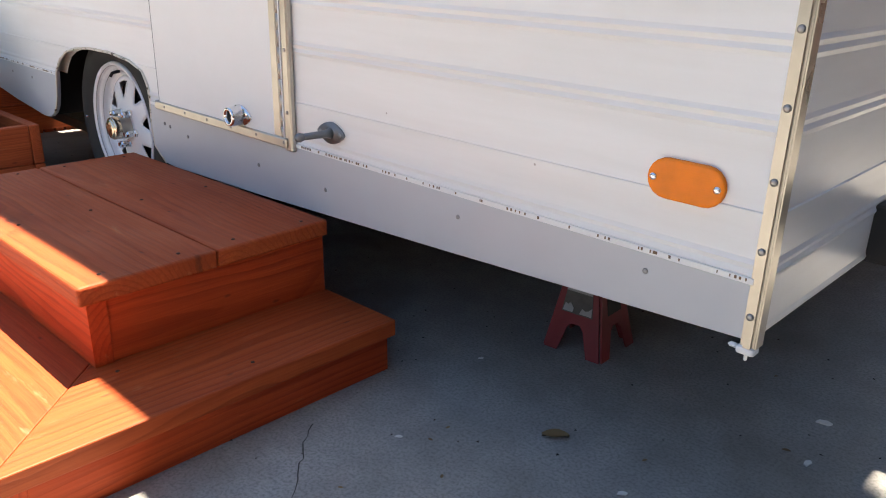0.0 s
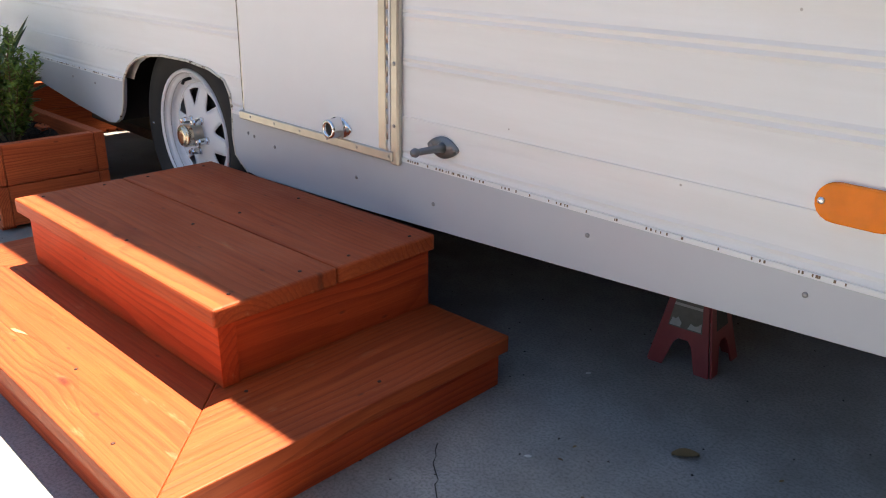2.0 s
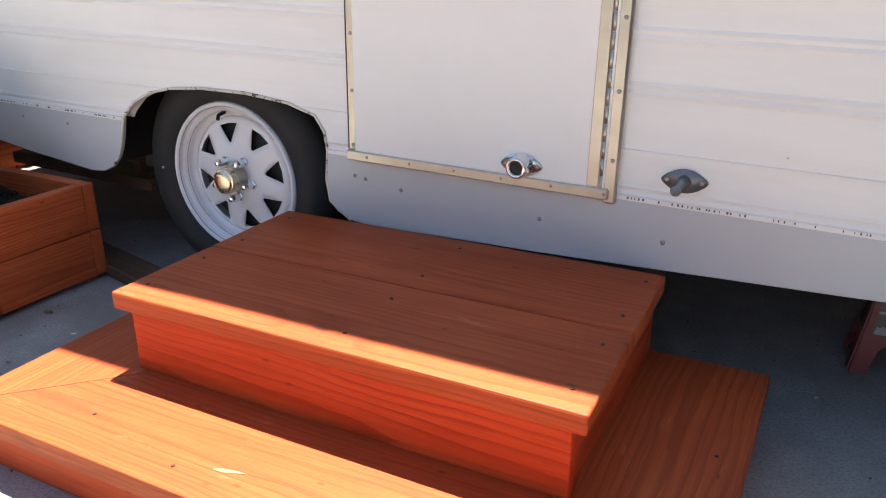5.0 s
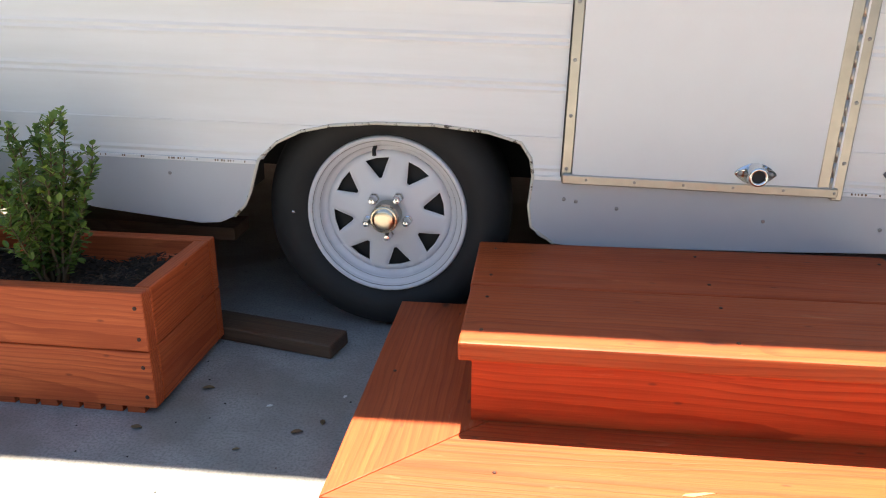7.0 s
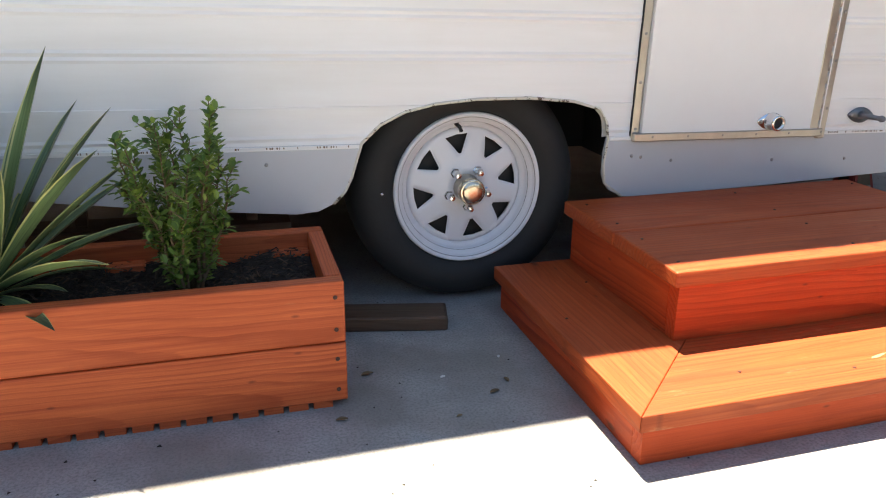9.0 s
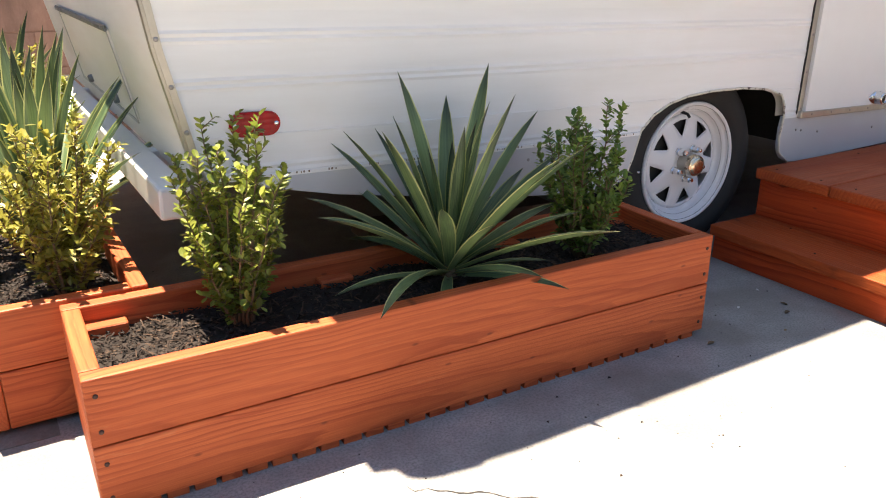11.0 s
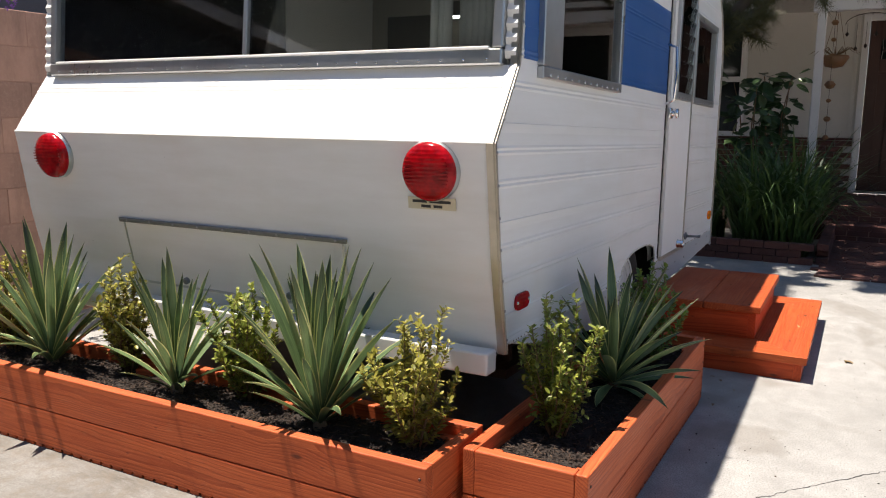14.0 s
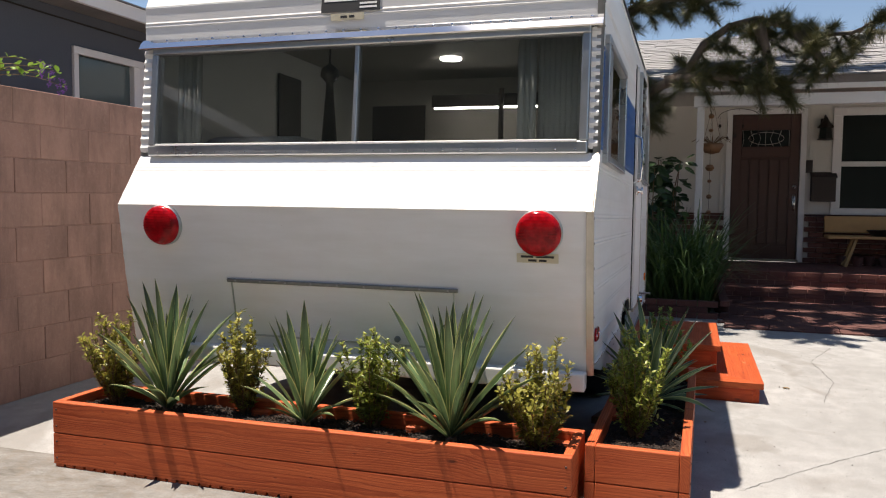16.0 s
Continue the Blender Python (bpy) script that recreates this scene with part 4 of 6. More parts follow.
plank(steps, "tread", dl, ws, T, pose(SX1, SY0, 0.089, 0, 0, 90), M["tread"], "", 0.0028, [(0.001, 0), (dl, 0), (dl, ws), (ws + 0.001, ws)])
plank(steps, "tread", dl, ws, T, pose(SX0 + ws, SY0, 0.089, 0, 0, 90), M["tread"], "", 0.0028, [(0.001, ws), (ws + 0.001, 0), (dl, 0), (dl, ws)])
plank(steps, "riser", fl - 0.044, 0.089, T, pose(SX0 + 0.022, SY0 + 0.022 + T, 0, 90, 0, 0), M["stain_step"], "red-stained riser board", 0.0012)
plank(steps, "riser", dl - 0.066, 0.089, T, pose(SX1 - 0.022 - T, SY0 + 0.0602, 0, 90, 0, 90), M["stain_step"], "", 0.0012)
plank(steps, "riser", dl - 0.066, 0.089, T, pose(SX0 + 0.022, SY0 + 0.0602, 0, 90, 0, 90), M["stain_step"], "", 0.0012)
ul = UX1 - UX0
plank(steps, "tread", ul, ws - 0.001, T, pose(UX0, UY0, 0.267), M["tread"], "red-stained upper tread with a worn edge", 0.005, [(0, 0), (ul + 0.005, 0), (ul - 0.003, ws - 0.001), (0, ws - 0.001)])
plank(steps, "tread", ul, ws - 0.001, T, pose(UX0, UY0 + ws + 0.002, 0.267), M["tread"], "", 0.005, [(-0.002, 0), (ul - 0.003, 0), (ul - 0.012, ws - 0.001), (-0.004, ws - 0.001)])
plank(steps, "riser", ul - 0.05, 0.1395, T, pose(UX0 + 0.025, UY0 + 0.022 + T, 0.1272, 90, 0, 0), M["stain_step"], "", 0.0012)
plank(steps, "riser", 0.51, 0.1395, T, pose(UX1 - 0.030 - T, UY0 + 0.0602, 0.1272, 90, 0, 90), M["stain_step"], "", 0.0012)
plank(steps, "riser", 0.51, 0.1395, T, pose(UX0 + 0.025, UY0 + 0.0602, 0.1272, 90, 0, 90), M["stain_step"], "", 0.0012)
screws([(x, y, 0.305) for x in (UX0 + 0.04, (UX0 + UX1) / 2 + 0.03, UX1 - 0.04) for y in (UY0 + 0.06, UY0 + 0.22, UY0 + 0.345, UY0 + 0.52)], axis="z", r=0.0042, parent=steps, mat="nail")
screws([(x, y, 0.127) for x, y in ((SX1 - 0.05, 0.75), (SX1 - 0.2, 0.55), (SX0 + 0.05, 0.7), (SX0 + 0.2, 0.9), (-1.95, 0.31), (-1.6, 0.36), (-1.3, 0.30), (-2.2, 0.36))], axis="z", r=0.004, parent=steps, mat="nail")

bm = fresh()
prism(bm, [(-0.030, -0.003), (-0.01, -0.005), (0.022, 0.002), (0.032, 0.004), (0.012, 0.006), (-0.022, 0.003)], 0.0, 0.0012, plane="xy")
M["raw_wood"] = plain("pale_raw_wood", (0.50, 0.26, 0.12), 0.7, 0, 0.15, 60, 0.3)
part("scrape", bm, M["raw_wood"], steps, "pale scrape in the stain", at=pose(-1.854, 0.340, 0.1268, 0, 0, 8))


def planter(name, at, turn, length, depth, label, feet_front=True):
    """Two boards high all round; its front is its own -y side, from x = 0 to length."""
    p = thing(name, at, label, "planter", "planters along the trailer", turn)
    zb, h = 0.016, 0.141
    for i in range(2):
        z = zb + i * (h + 0.0025)
        plank(p, "board", length, h, T, pose(0, T, z, 90, 0, 0), M["stain"])
        plank(p, "board", length, h, T, pose(0, depth, z, 90, 0, 0), M["stain"])
        plank(p, "board", depth - 2 * T - 0.002, h, T, pose(0.0, T + 0.001, z, 90, 0, 90), M["stain"])
        plank(p, "board", depth - 2 * T - 0.002, h, T, pose(length - T, T + 0.001, z, 90, 0, 90), M["stain"])
    for x in (T + 0.001, length - T - 0.09):
        for y in (T + 0.001, depth - T - 0.039):
            bm = fresh()
            box(bm, x, x + 0.088, y, y + 0.038, zb, 0.262, 0.003)
            part("corner_post", bm, M["stain"], p)
    for x in (length * 0.36, length * 0.68):
        bm = fresh()
        box(bm, x, x + 0.088, depth - T - 0.039, depth - T - 0.001, zb, 0.262, 0.003)
        part("corner_post", bm, M["stain"], p)
    bm = fresh()
    x = 0.01
    while x < length - 0.05:
        box(bm, x, x + 0.042, 0.004, 0.05, 0.0, 0.0155)
        box(bm, x, x + 0.042, depth - 0.05, depth - 0.004, 0.0, 0.0155)
        x += 0.054
    tagged(part("foot_strip", bm, M["stain"], p, "spaced wooden foot blocks"), kind="stuff")
    # soil with mulch
    nx, ny = int(length / 0.035), int(depth / 0.035)
    bm = fresh()
    grid = [[None] * (ny + 1) for _ in range(nx + 1)]
    for i in range(nx + 1):
        for j in range(ny + 1):
            x, y = 0.039 + (length - 0.078) * i / nx, 0.039 + (depth - 0.078) * j / ny
            z = 0.243 + 0.02 * noise.noise((x * 6 + at[1] * 3, y * 6, at[0])) + 0.008 * noise.noise((x * 31, y * 31, 4))
            grid[i][j] = bm.verts.new((x, y, z))
    for i in range(nx):
        for j in range(ny):
            bm.faces.new((grid[i][j], grid[i + 1][j], grid[i + 1][j + 1], grid[i][j + 1]))
    part("soil", bm, M["soil"], p, "dark mulched soil", True)
    rnd = random.Random(int(length * 1000))
    vs, fs = [], []
    for _ in range(int(length * 2600)):
        x, y = rnd.uniform(0.05, length - 0.05), rnd.uniform(0.05, depth - 0.05)
        z = 0.249 + 0.02 * noise.noise((x * 6 + at[1] * 3, y * 6, at[0])) + rnd.uniform(-0.003, 0.006)
        m = Matrix.Translation((x, y, z)) @ Euler((rnd.uniform(-0.5, 0.5), rnd.uniform(-0.5, 0.5), rnd.uniform(0, 6.3))).to_matrix().to_4x4()
        l, w_, t_ = rnd.uniform(0.004, 0.016), rnd.uniform(0.0012, 0.0030), 0.0014
        b = len(vs)
        vs += [m @ Vector(q) for q in ((-l, -w_, 0), (l, -w_ * 0.6, 0), (l, w_ * 0.7, 0), (-l, w_, 0), (0, 0, t_ * 2))]
        fs += [(b, b + 1, b + 4), (b + 1, b + 2, b + 4), (b + 2, b + 3, b + 4), (b + 3, b, b + 4)]
    me = bpy.data.meshes.new("mulch")
    me.from_pydata([tuple(q) for q in vs], [], fs)
    me.materials.append(M["mulch"])
    ob = new("mulch", me)
    ob.parent = p
    tagged(ob, "bark mulch chips", kind="stuff")
    # nail heads at the corners
    spots = [(x, 0, z) for x in (0.02, length - 0.02) for z in (0.045, 0.12, 0.19, 0.265)]
    screws([(x, y - 0.0005, z) for x, y, z in spots], r=0.005, parent=p, mat="nail")
    return p


def chips():
    k = Nodes("bark_chips")
    g = k.n("NewGeometry")
    c = k.ramp(g.outputs["Random Per Island"], [(0.0, (0.011, 0.007, 0.005)), (0.75, (0.030, 0.018, 0.012)), (1.0, (0.10, 0.058, 0.036))])
    return k.end(c, 0.9)


M["mulch"] = chips()
planter("planter_box", (-4.581, 0.683, 0), -0.95, 1.598, 0.385, "long red-stained wooden planter box with dark mulch")
planter("planter_box", (-4.752, 3.420, 0), -90, 2.328, 0.370, "very long red-stained wooden planter box with dark mulch")


# ---- plants ----
def leaf_mat(name, dark, light, rough=0.42, island=True, trans=0.25, streak=0.0):
    k = Nodes(name)
    if island:
        g = k.n("NewGeometry").outputs["Random Per Island"]
    else:
        g = k.n("ObjectInfo").outputs["Random"]
    c = k.mix(k.math("ADD", k.math("MULTIPLY", g, 0.8), k.math("MULTIPLY", k.noise(k.coords(), 18.0), 0.2)), dark, light)
    if streak:
        # lengthwise streaks and a dark tip
        lines = k.noise(k.coords((1.5, 90, 20)), 2.0, 4.0, 0.6)
        c = k.mix(k.ramp(lines, [(0.38, 0.0), (0.62, streak)]), c, tuple(x * 1.7 for x in light))
        sp = k.n("SeparateXYZ", Vector=k.n("TexCoord").outputs["Object"])
        c = k.mix(k.ramp(sp.outputs["X"], [(0.70, 0.0), (0.92, 0.8)]), c, (0.02, 0.03, 0.02))
    k.end(c, rough, 0.0)
    tl_ = k.n("BsdfTranslucent", Color=c)
    mx = k.n("MixShader", i0=trans, i1=k.b.outputs[0], i2=tl_.outputs[0])
    k.t.links.new(mx.outputs[0], k.out.inputs["Surface"])
    return k.mat


M["yucca"] = leaf_mat("yucca_leaf_green", (0.040, 0.082, 0.044), (0.15, 0.22, 0.090), 0.30, False, 0.2, 0.42)
M["yucca_edge"] = leaf_mat("yucca_leaf_cream_edge", (0.34, 0.38, 0.13), (0.62, 0.60, 0.28), 0.42, False, 0.2)
M["bush"] = leaf_mat("box_leaf_green", (0.09, 0.14, 0.020), (0.42, 0.45, 0.08), trans=0.35)
M["bush_yellow"] = leaf_mat("box_leaf_yellow", (0.14, 0.15, 0.022), (0.50, 0.45, 0.09), trans=0.35)
M["bush_dark"] = leaf_mat("box_leaf_dark", (0.05, 0.12, 0.022), (0.27, 0.38, 0.07), trans=0.3)
M["twig"] = plain("twig_bark", (0.17, 0.11, 0.06), 0.8, 0, 0.3, 80, 0.3)


def sword(bend, rnd):
    """A leaf along +x from the origin, one unit long, folded along its middle."""
    bm = fresh()
    n = 8
    rows = []
    for i in range(n + 1):
        t = i / n
        half = 0.5 * 0.098 * (0.50 + 1.0 * t) * (1 - t ** 3.0) / 0.95 if t < 1 else 0.0008
        x = t - 0.22 * bend * t ** 2
        z = -bend * t ** 2.2 * 0.75
        fold = half * 0.68
        row = []
        for s in (-1, -0.85, 0, 0.85, 1):
            row.append(bm.verts.new((x, s * half, z + abs(s) * fold)))
        rows.append(row)
    for a, b in zip(rows, rows[1:]):
        for i in range(4):
            f = bm.faces.new((a[i], a[i + 1], b[i + 1], b[i]))
            f.material_index = 1 if i in (0, 3) else 0
    me = mesh_of("leaf", bm, True)
    me.materials.append(M["yucca"])
    me.materials.append(M["yucca_edge"])
    return me


rr = random.Random(11)
SWORDS = [sword(b, rr) for b in (0.02, 0.08, 0.18, 0.32, 0.5)]


def yucca(at, size, spread, count, seed, label):
    rnd = random.Random(seed)
    y = thing("yucca", at, label, "plant", "yuccas in the planters")
    bm = fresh()
    lathe(bm, [(0.024, -0.03), (0.024, 0.01), (0.016, 0.04), (0.0, 0.055)], axis="z", seg=12)
    part("stem", bm, M["twig"], y, "", True)
    for i in range(count):
        f = (i + 0.5) / count
        el = (88 - (54 * f ** 1.25 if spread < 1.1 else 82 * f ** 1.05)) + rnd.uniform(-7, 7)
        az = i * 137.5 + rnd.uniform(-18, 18)
        ln = size * (0.98 - 0.22 * f) * rnd.uniform(0.80, 1.12) * (0.72 if f < 0.10 else 1)
        if f > 0.80:
            ln *= rnd.uniform(0.62, 0.9)
        k = min(3, max(0, int(f * 3.6 + rnd.uniform(-0.8, 0.8))))
        ob = new("leaf", SWORDS[k])
        ob.parent = y
        wd = (ln * 0.5 + 0.24 if spread > 1.1 else ln * 0.5 + 0.20) * rnd.uniform(0.8, 1.15)
        ob.matrix_basis = pose(0, 0, 0.008 + 0.045 * (1 - f), 0, 0, az) @ pose(0.012, 0, 0, 0, -max(2, el) * (1.0 if spread < 1.1 else 0.96), 0) @ pose(0, 0, 0, rnd.uniform(-14, 14), 0, 0) @ Matrix.Diagonal((ln, wd, ln, 1))
    return y


def small_leaf(vs, fs, p, d, n, ln):
    """One cupped leaf at p towards d."""
    s = d.cross(n)
    if s.length < 1e-4:
        s = d.orthogonal()
    s.normalize()
    n = s.cross(d).normalized()
    b = len(vs)
    vs += [p, p + d * ln * 0.30 + s * ln * 0.26 + n * ln * 0.06, p + d * ln * 0.72 + s * ln * 0.27 + n * ln * 0.07, p + d * ln, p + d * ln * 0.72 - s * ln * 0.27 + n * ln * 0.07, p + d * ln * 0.30 - s * ln * 0.26 + n * ln * 0.06, p + d * ln * 0.55 - n * ln * 0.02]
    fs += [(b + i, b + (i + 1) % 6, b + 6) for i in range(6)]


def shrub(at, height, width, seed, mat, label, leaves=0.7, ln=0.023):
    rnd = random.Random(seed)
    s = thing("box_shrub", at, label, "shrub", "small shrubs in the planters")
    bm = fresh()
    vs, fs = [], []
    stems = 17
    for k in range(stems):
        az = 2 * math.pi * (k + rnd.uniform(-0.4, 0.4)) / stems * 1.62
        inner = k % 3 == 0
        top = height * (rnd.uniform(0.86, 1.04) if inner else rnd.uniform(0.50, 0.92))
        r = width / 2 * (rnd.uniform(0.15, 0.60) if inner else rnd.uniform(0.70, 1.30))
        base = Vector((0.014 * math.cos(az), 0.014 * math.sin(az), -0.02))
        pts = []
        for i in range(9):
            t = i / 8
            sw = r * t ** 0.95
            pts.append(base + Vector((math.cos(az + 0.5 * t) * sw + rnd.uniform(-0.006, 0.006), math.sin(az + 0.5 * t) * sw + rnd.uniform(-0.006, 0.006), top * t)))
        tube(bm, pts, [0.0045 - 0.0034 * i / 8 for i in range(9)], 5)
        for i in range(2, 9):
            seg = pts[i] - pts[i - 1]
            axis = seg.normalized()
            # leaf pairs on the shoot itself
            for q in range(4 if i < 7 else 6):
                p = pts[i - 1] + seg * ((q + rnd.random()) / (4 if i < 7 else 6))
                side = axis.cross(Vector((rnd.uniform(-1, 1), rnd.uniform(-1, 1), rnd.uniform(-0.3, 0.3)))).normalized()
                for sg in (-1, 1):
                    small_leaf(vs, fs, p, (axis * 0.7 + side * sg).normalized(), Vector((0, 0, 1)) + axis * 0.3, ln * rnd.uniform(0.7, 1.15))
            for _ in range(int((3 if i < 7 else 1) + 1.2 * leaves)):
                a2 = rnd.uniform(0, 6.28)
                d = Vector((math.cos(a2), math.sin(a2), rnd.uniform(0.5, 1.6))).normalized()
                tl_ = rnd.uniform(0.025, 0.065) * (1.2 - 0.5 * i / 8)
                p0 = pts[i].lerp(pts[i - 1], rnd.random())
                p1 = p0 + d * tl_
                tube(bm, [p0, p1], [0.0017, 0.0008], 4)
                m = max(4, int(9 * leaves))
                for q in range(m):
                    side = d.cross(Vector((rnd.uniform(-1, 1), rnd.uniform(-1, 1), rnd.uniform(-1, 1)))).normalized()
                    small_leaf(vs, fs, p0.lerp(p1, (q + 0.8) / m), (d * 0.6 + side).normalized(), Vector((0, 0, 1)) + d * 0.3, ln * rnd.uniform(0.65, 1.15))
    part("branch", bm, M["twig"], s, "", True)
    me = bpy.data.meshes.new("foliage")
    me.from_pydata([tuple(q) for q in vs], [], fs)
    for f in me.polygons:
        f.use_smooth = False
    me.materials.append(mat)
    ob = new("foliage", me)
    ob.parent = s
    tagged(ob, "many small leaves", kind="stuff")
    return s


SOIL = 0.245
yucca((-4.55, 2.96, SOIL), 0.55, 1.0, 42, 21, "spiky variegated yucca in the planter")
yucca((-4.54, 2.27, SOIL), 0.48, 1.0, 34, 22, "smaller spiky variegated yucca in the planter")
yucca((-4.545, 1.61, SOIL), 0.63, 1.0, 46, 23, "tall spiky variegated yucca in the planter")
yucca((-3.70, 0.87, SOIL), 0.485, 1.15, 46, 24, "dark green spreading yucca with cream leaf edges")
shrub((-4.50, 3.28, SOIL), 0.45, 0.24, 31, M["bush_yellow"], "small yellowing box shrub")
shrub((-4.45, 2.62, SOIL), 0.46, 0.18, 32, M["bush_yellow"], "slim yellowing box shrub")
shrub((-4.47, 1.98, SOIL), 0.45, 0.25, 33, M["bush"], "small green box shrub")
shrub((-4.53, 1.25, SOIL), 0.44, 0.25, 34, M["bush_yellow"], "bushy yellow-green box shrub")
shrub((-4.22, 0.90, SOIL), 0.45, 0.21, 35, M["bush"], "fresh green box shrub")
shrub((-3.295, 0.83, SOIL), 0.42, 0.22, 36, M["bush_dark"], "slim dark green box shrub")


# ---- surroundings: block wall, neighbour, house, tree ----
def blocky(name, a, b, h1, h2, sc, rough=0.85, bump=0.5, stain=None):
    k = Nodes(name)
    v = k.coords()
    o = k.n("ObjectInfo").outputs["Random"]
    c = k.mix(o, a, b)
    n1, n2 = k.noise(v, 2.2, 5.0, 0.65), k.noise(v, sc, 5.0, 0.7)
    c = k.mix(k.ramp(n1, [(0.42, 0.0), (0.75, 0.6)]), c, h1)
    c = k.mix(k.ramp(n2, [(0.5, 0.0), (0.8, 0.5)]), c, h2)
    if stain:
        mp = k.n("Mapping", Scale=(1.7, 1.7, 0.45), Vector=k.n("NewGeometry").outputs["Position"])
        c = k.mix(k.ramp(k.noise(mp.outputs[0], 1.9, 7.0, 0.7), [(0.46, 0.0), (0.66, 0.75)]), c, stain)
    return k.end(c, rough, 0.0, k.bump(n2, bump, 0.006))


M["block"] = blocky("pink_concrete_block", (0.36, 0.215, 0.17), (0.42, 0.255, 0.20), (0.20, 0.13, 0.105), (0.46, 0.31, 0.25), 40, stain=(0.17, 0.105, 0.085))
M["mortar"] = plain("grey_pink_mortar", (0.34, 0.205, 0.16), 0.9, 0, 0.2, 50, 0.4)
M["stucco_grey"] = plain("blue_grey_stucco", (0.10, 0.115, 0.14), 0.9, 0, 0.15, 60, 0.5)
M["stucco_white"] = plain("cream_white_siding_paint", (0.67, 0.645, 0.59), 0.7, 0, 0.05, 10, 0.1)
M["brick"] = blocky("red_brick", (0.085, 0.032, 0.026), (0.165, 0.062, 0.048), (0.05, 0.03, 0.026), (0.20, 0.11, 0.085), 60)
M["shingle"] = blocky("grey_roof_shingle", (0.17, 0.165, 0.165), (0.27, 0.265, 0.26), (0.12, 0.12, 0.12), (0.3, 0.29, 0.28), 80)
M["door_brown"] = plain("dark_brown_door_stain", (0.075, 0.030, 0.020), 0.42, 0, 0.25, 18, 0.12)
M["dark_glass"] = plain("dark_window_glass", (0.015, 0.02, 0.018), 0.05, 0, 0.2, 4, 0.0)
M["bronze"] = plain("dark_bronze", (0.05, 0.04, 0.035), 0.5, 0.6, 0.2, 30)
M["pine_wood"] = plain("yellow_pine_bench", (0.50, 0.30, 0.12), 0.55, 0, 0.2, 14, 0.1)
M["bark"] = plain("rough_grey_brown_bark", (0.13, 0.10, 0.08), 0.9, 0, 0.4, 30, 0.8)
M["needle"] = leaf_mat("pine_needles", (0.030, 0.052, 0.020), (0.19, 0.165, 0.062), 0.5, True, 0.25)
M["strap"] = leaf_mat("strap_leaf_green", (0.03, 0.075, 0.02), (0.12, 0.19, 0.055), 0.35, True, 0.2)
M["broad"] = leaf_mat("broad_dark_leaf", (0.02, 0.05, 0.018), (0.06, 0.11, 0.035), 0.35, True, 0.2)
M["flower"] = plain("purple_petal", (0.22, 0.07, 0.38), 0.6, 0, 0.2, 50)
M["vine"] = leaf_mat("vine_leaf", (0.10, 0.22, 0.03), (0.28, 0.42, 0.06), 0.4, True, 0.3)

# block wall: single blocks on a mortar core
WY, CH = 4.50, 0.2056
bm = fresh()
box(bm, -9.0, 8.0, WY + 0.0045, WY + 0.19, 0, CH * 9 - 0.006)
wall_n = tagged(part("wall_north", bm, M["mortar"]), "pinkish concrete block garden wall with dark weather stains", "wall", kind="structure")


def block_mesh(l):
    bm = fresh()
    box(bm, 0.002, l - 0.002, 0, 0.2, 0.002, CH - 0.002, 0.003)
    me = mesh_of("block", bm)
    me.materials.append(M["block"])
    return me


BL, rnd = block_mesh(0.40), random.Random(5)
for c in range(9):
    for i in range(21):
        ob = new("block", BL)
        ob.parent = wall_n
        ob.location = (-6.69 + 0.40 * i + (0.2 if c % 2 else 0), WY + rnd.uniform(-0.003, 0.003), c * CH)

# neighbour's house behind the wall
nb = thing("neighbour_house", (0, 6.28, 0), "dark blue-grey stucco house with a white-framed window", "house")
bm = fresh()
wx0, wx1, wz0, wz1 = -1.43, -0.56, 1.75, 2.54
for a in ((-13, wx0, 0, 2.93), (wx1, 5.0, 0, 2.93), (wx0, wx1, 0, wz0), (wx0, wx1, wz1, 2.93)):
    box(bm, a[0], a[1], 0, 0.2, a[2], a[3])
bmesh.ops.remove_doubles(bm, verts=bm.verts, dist=0.001)
part("wall", bm, M["stucco_grey"], nb)
bm = fresh()
box(bm, -13.3, 5.3, -0.42, -0.38, 2.90, 3.02)
part("fascia", bm, M["white"], nb, "white eave board")
bm = fresh()
box(bm, -13.3, 5.3, -0.38, 0.2, 2.932, 2.95)
prism(bm, [(-0.44, 3.035), (4.0, 3.40), (4.0, 3.34), (-0.44, 3.021)], -13.3, 5.3, plane="yz")
part("roof", bm, M["shingle"], nb)
bm = fresh()
for a in ((wx0 - 0.06, wx1 + 0.06, wz0 - 0.07, wz0), (wx0 - 0.06, wx1 + 0.06, wz1, wz1 + 0.07), (wx0 - 0.06, wx0, wz0 + 0.001, wz1 - 0.001), (wx1, wx1 + 0.06, wz0 + 0.001, wz1 - 0.001), (wx1 - 0.10, wx1 - 0.001, wz0 + 0.001, wz1 - 0.001)):
    box(bm, a[0], a[1], -0.03, 0.06, a[2], a[3], 0.004)
nw = part("window", bm, M["white"], nb, "white-framed window")
M["green_glass"] = plain("grey_green_blind_glass", (0.10, 0.14, 0.14), 0.12, 0, 0.15, 4, 0.0)
bm = fresh()
box(bm, wx0, wx1, 0.03, 0.04, wz0, wz1)
part("pane", bm, M["green_glass"], nw)
bm = fresh()
tube(bm, [(-13 + 0.9 * i, -0.012, 2.83 + 0.012 * math.sin(i * 1.7)) for i in range(20)], 0.008, 5)
part("cable", bm, M["dark"], nb)

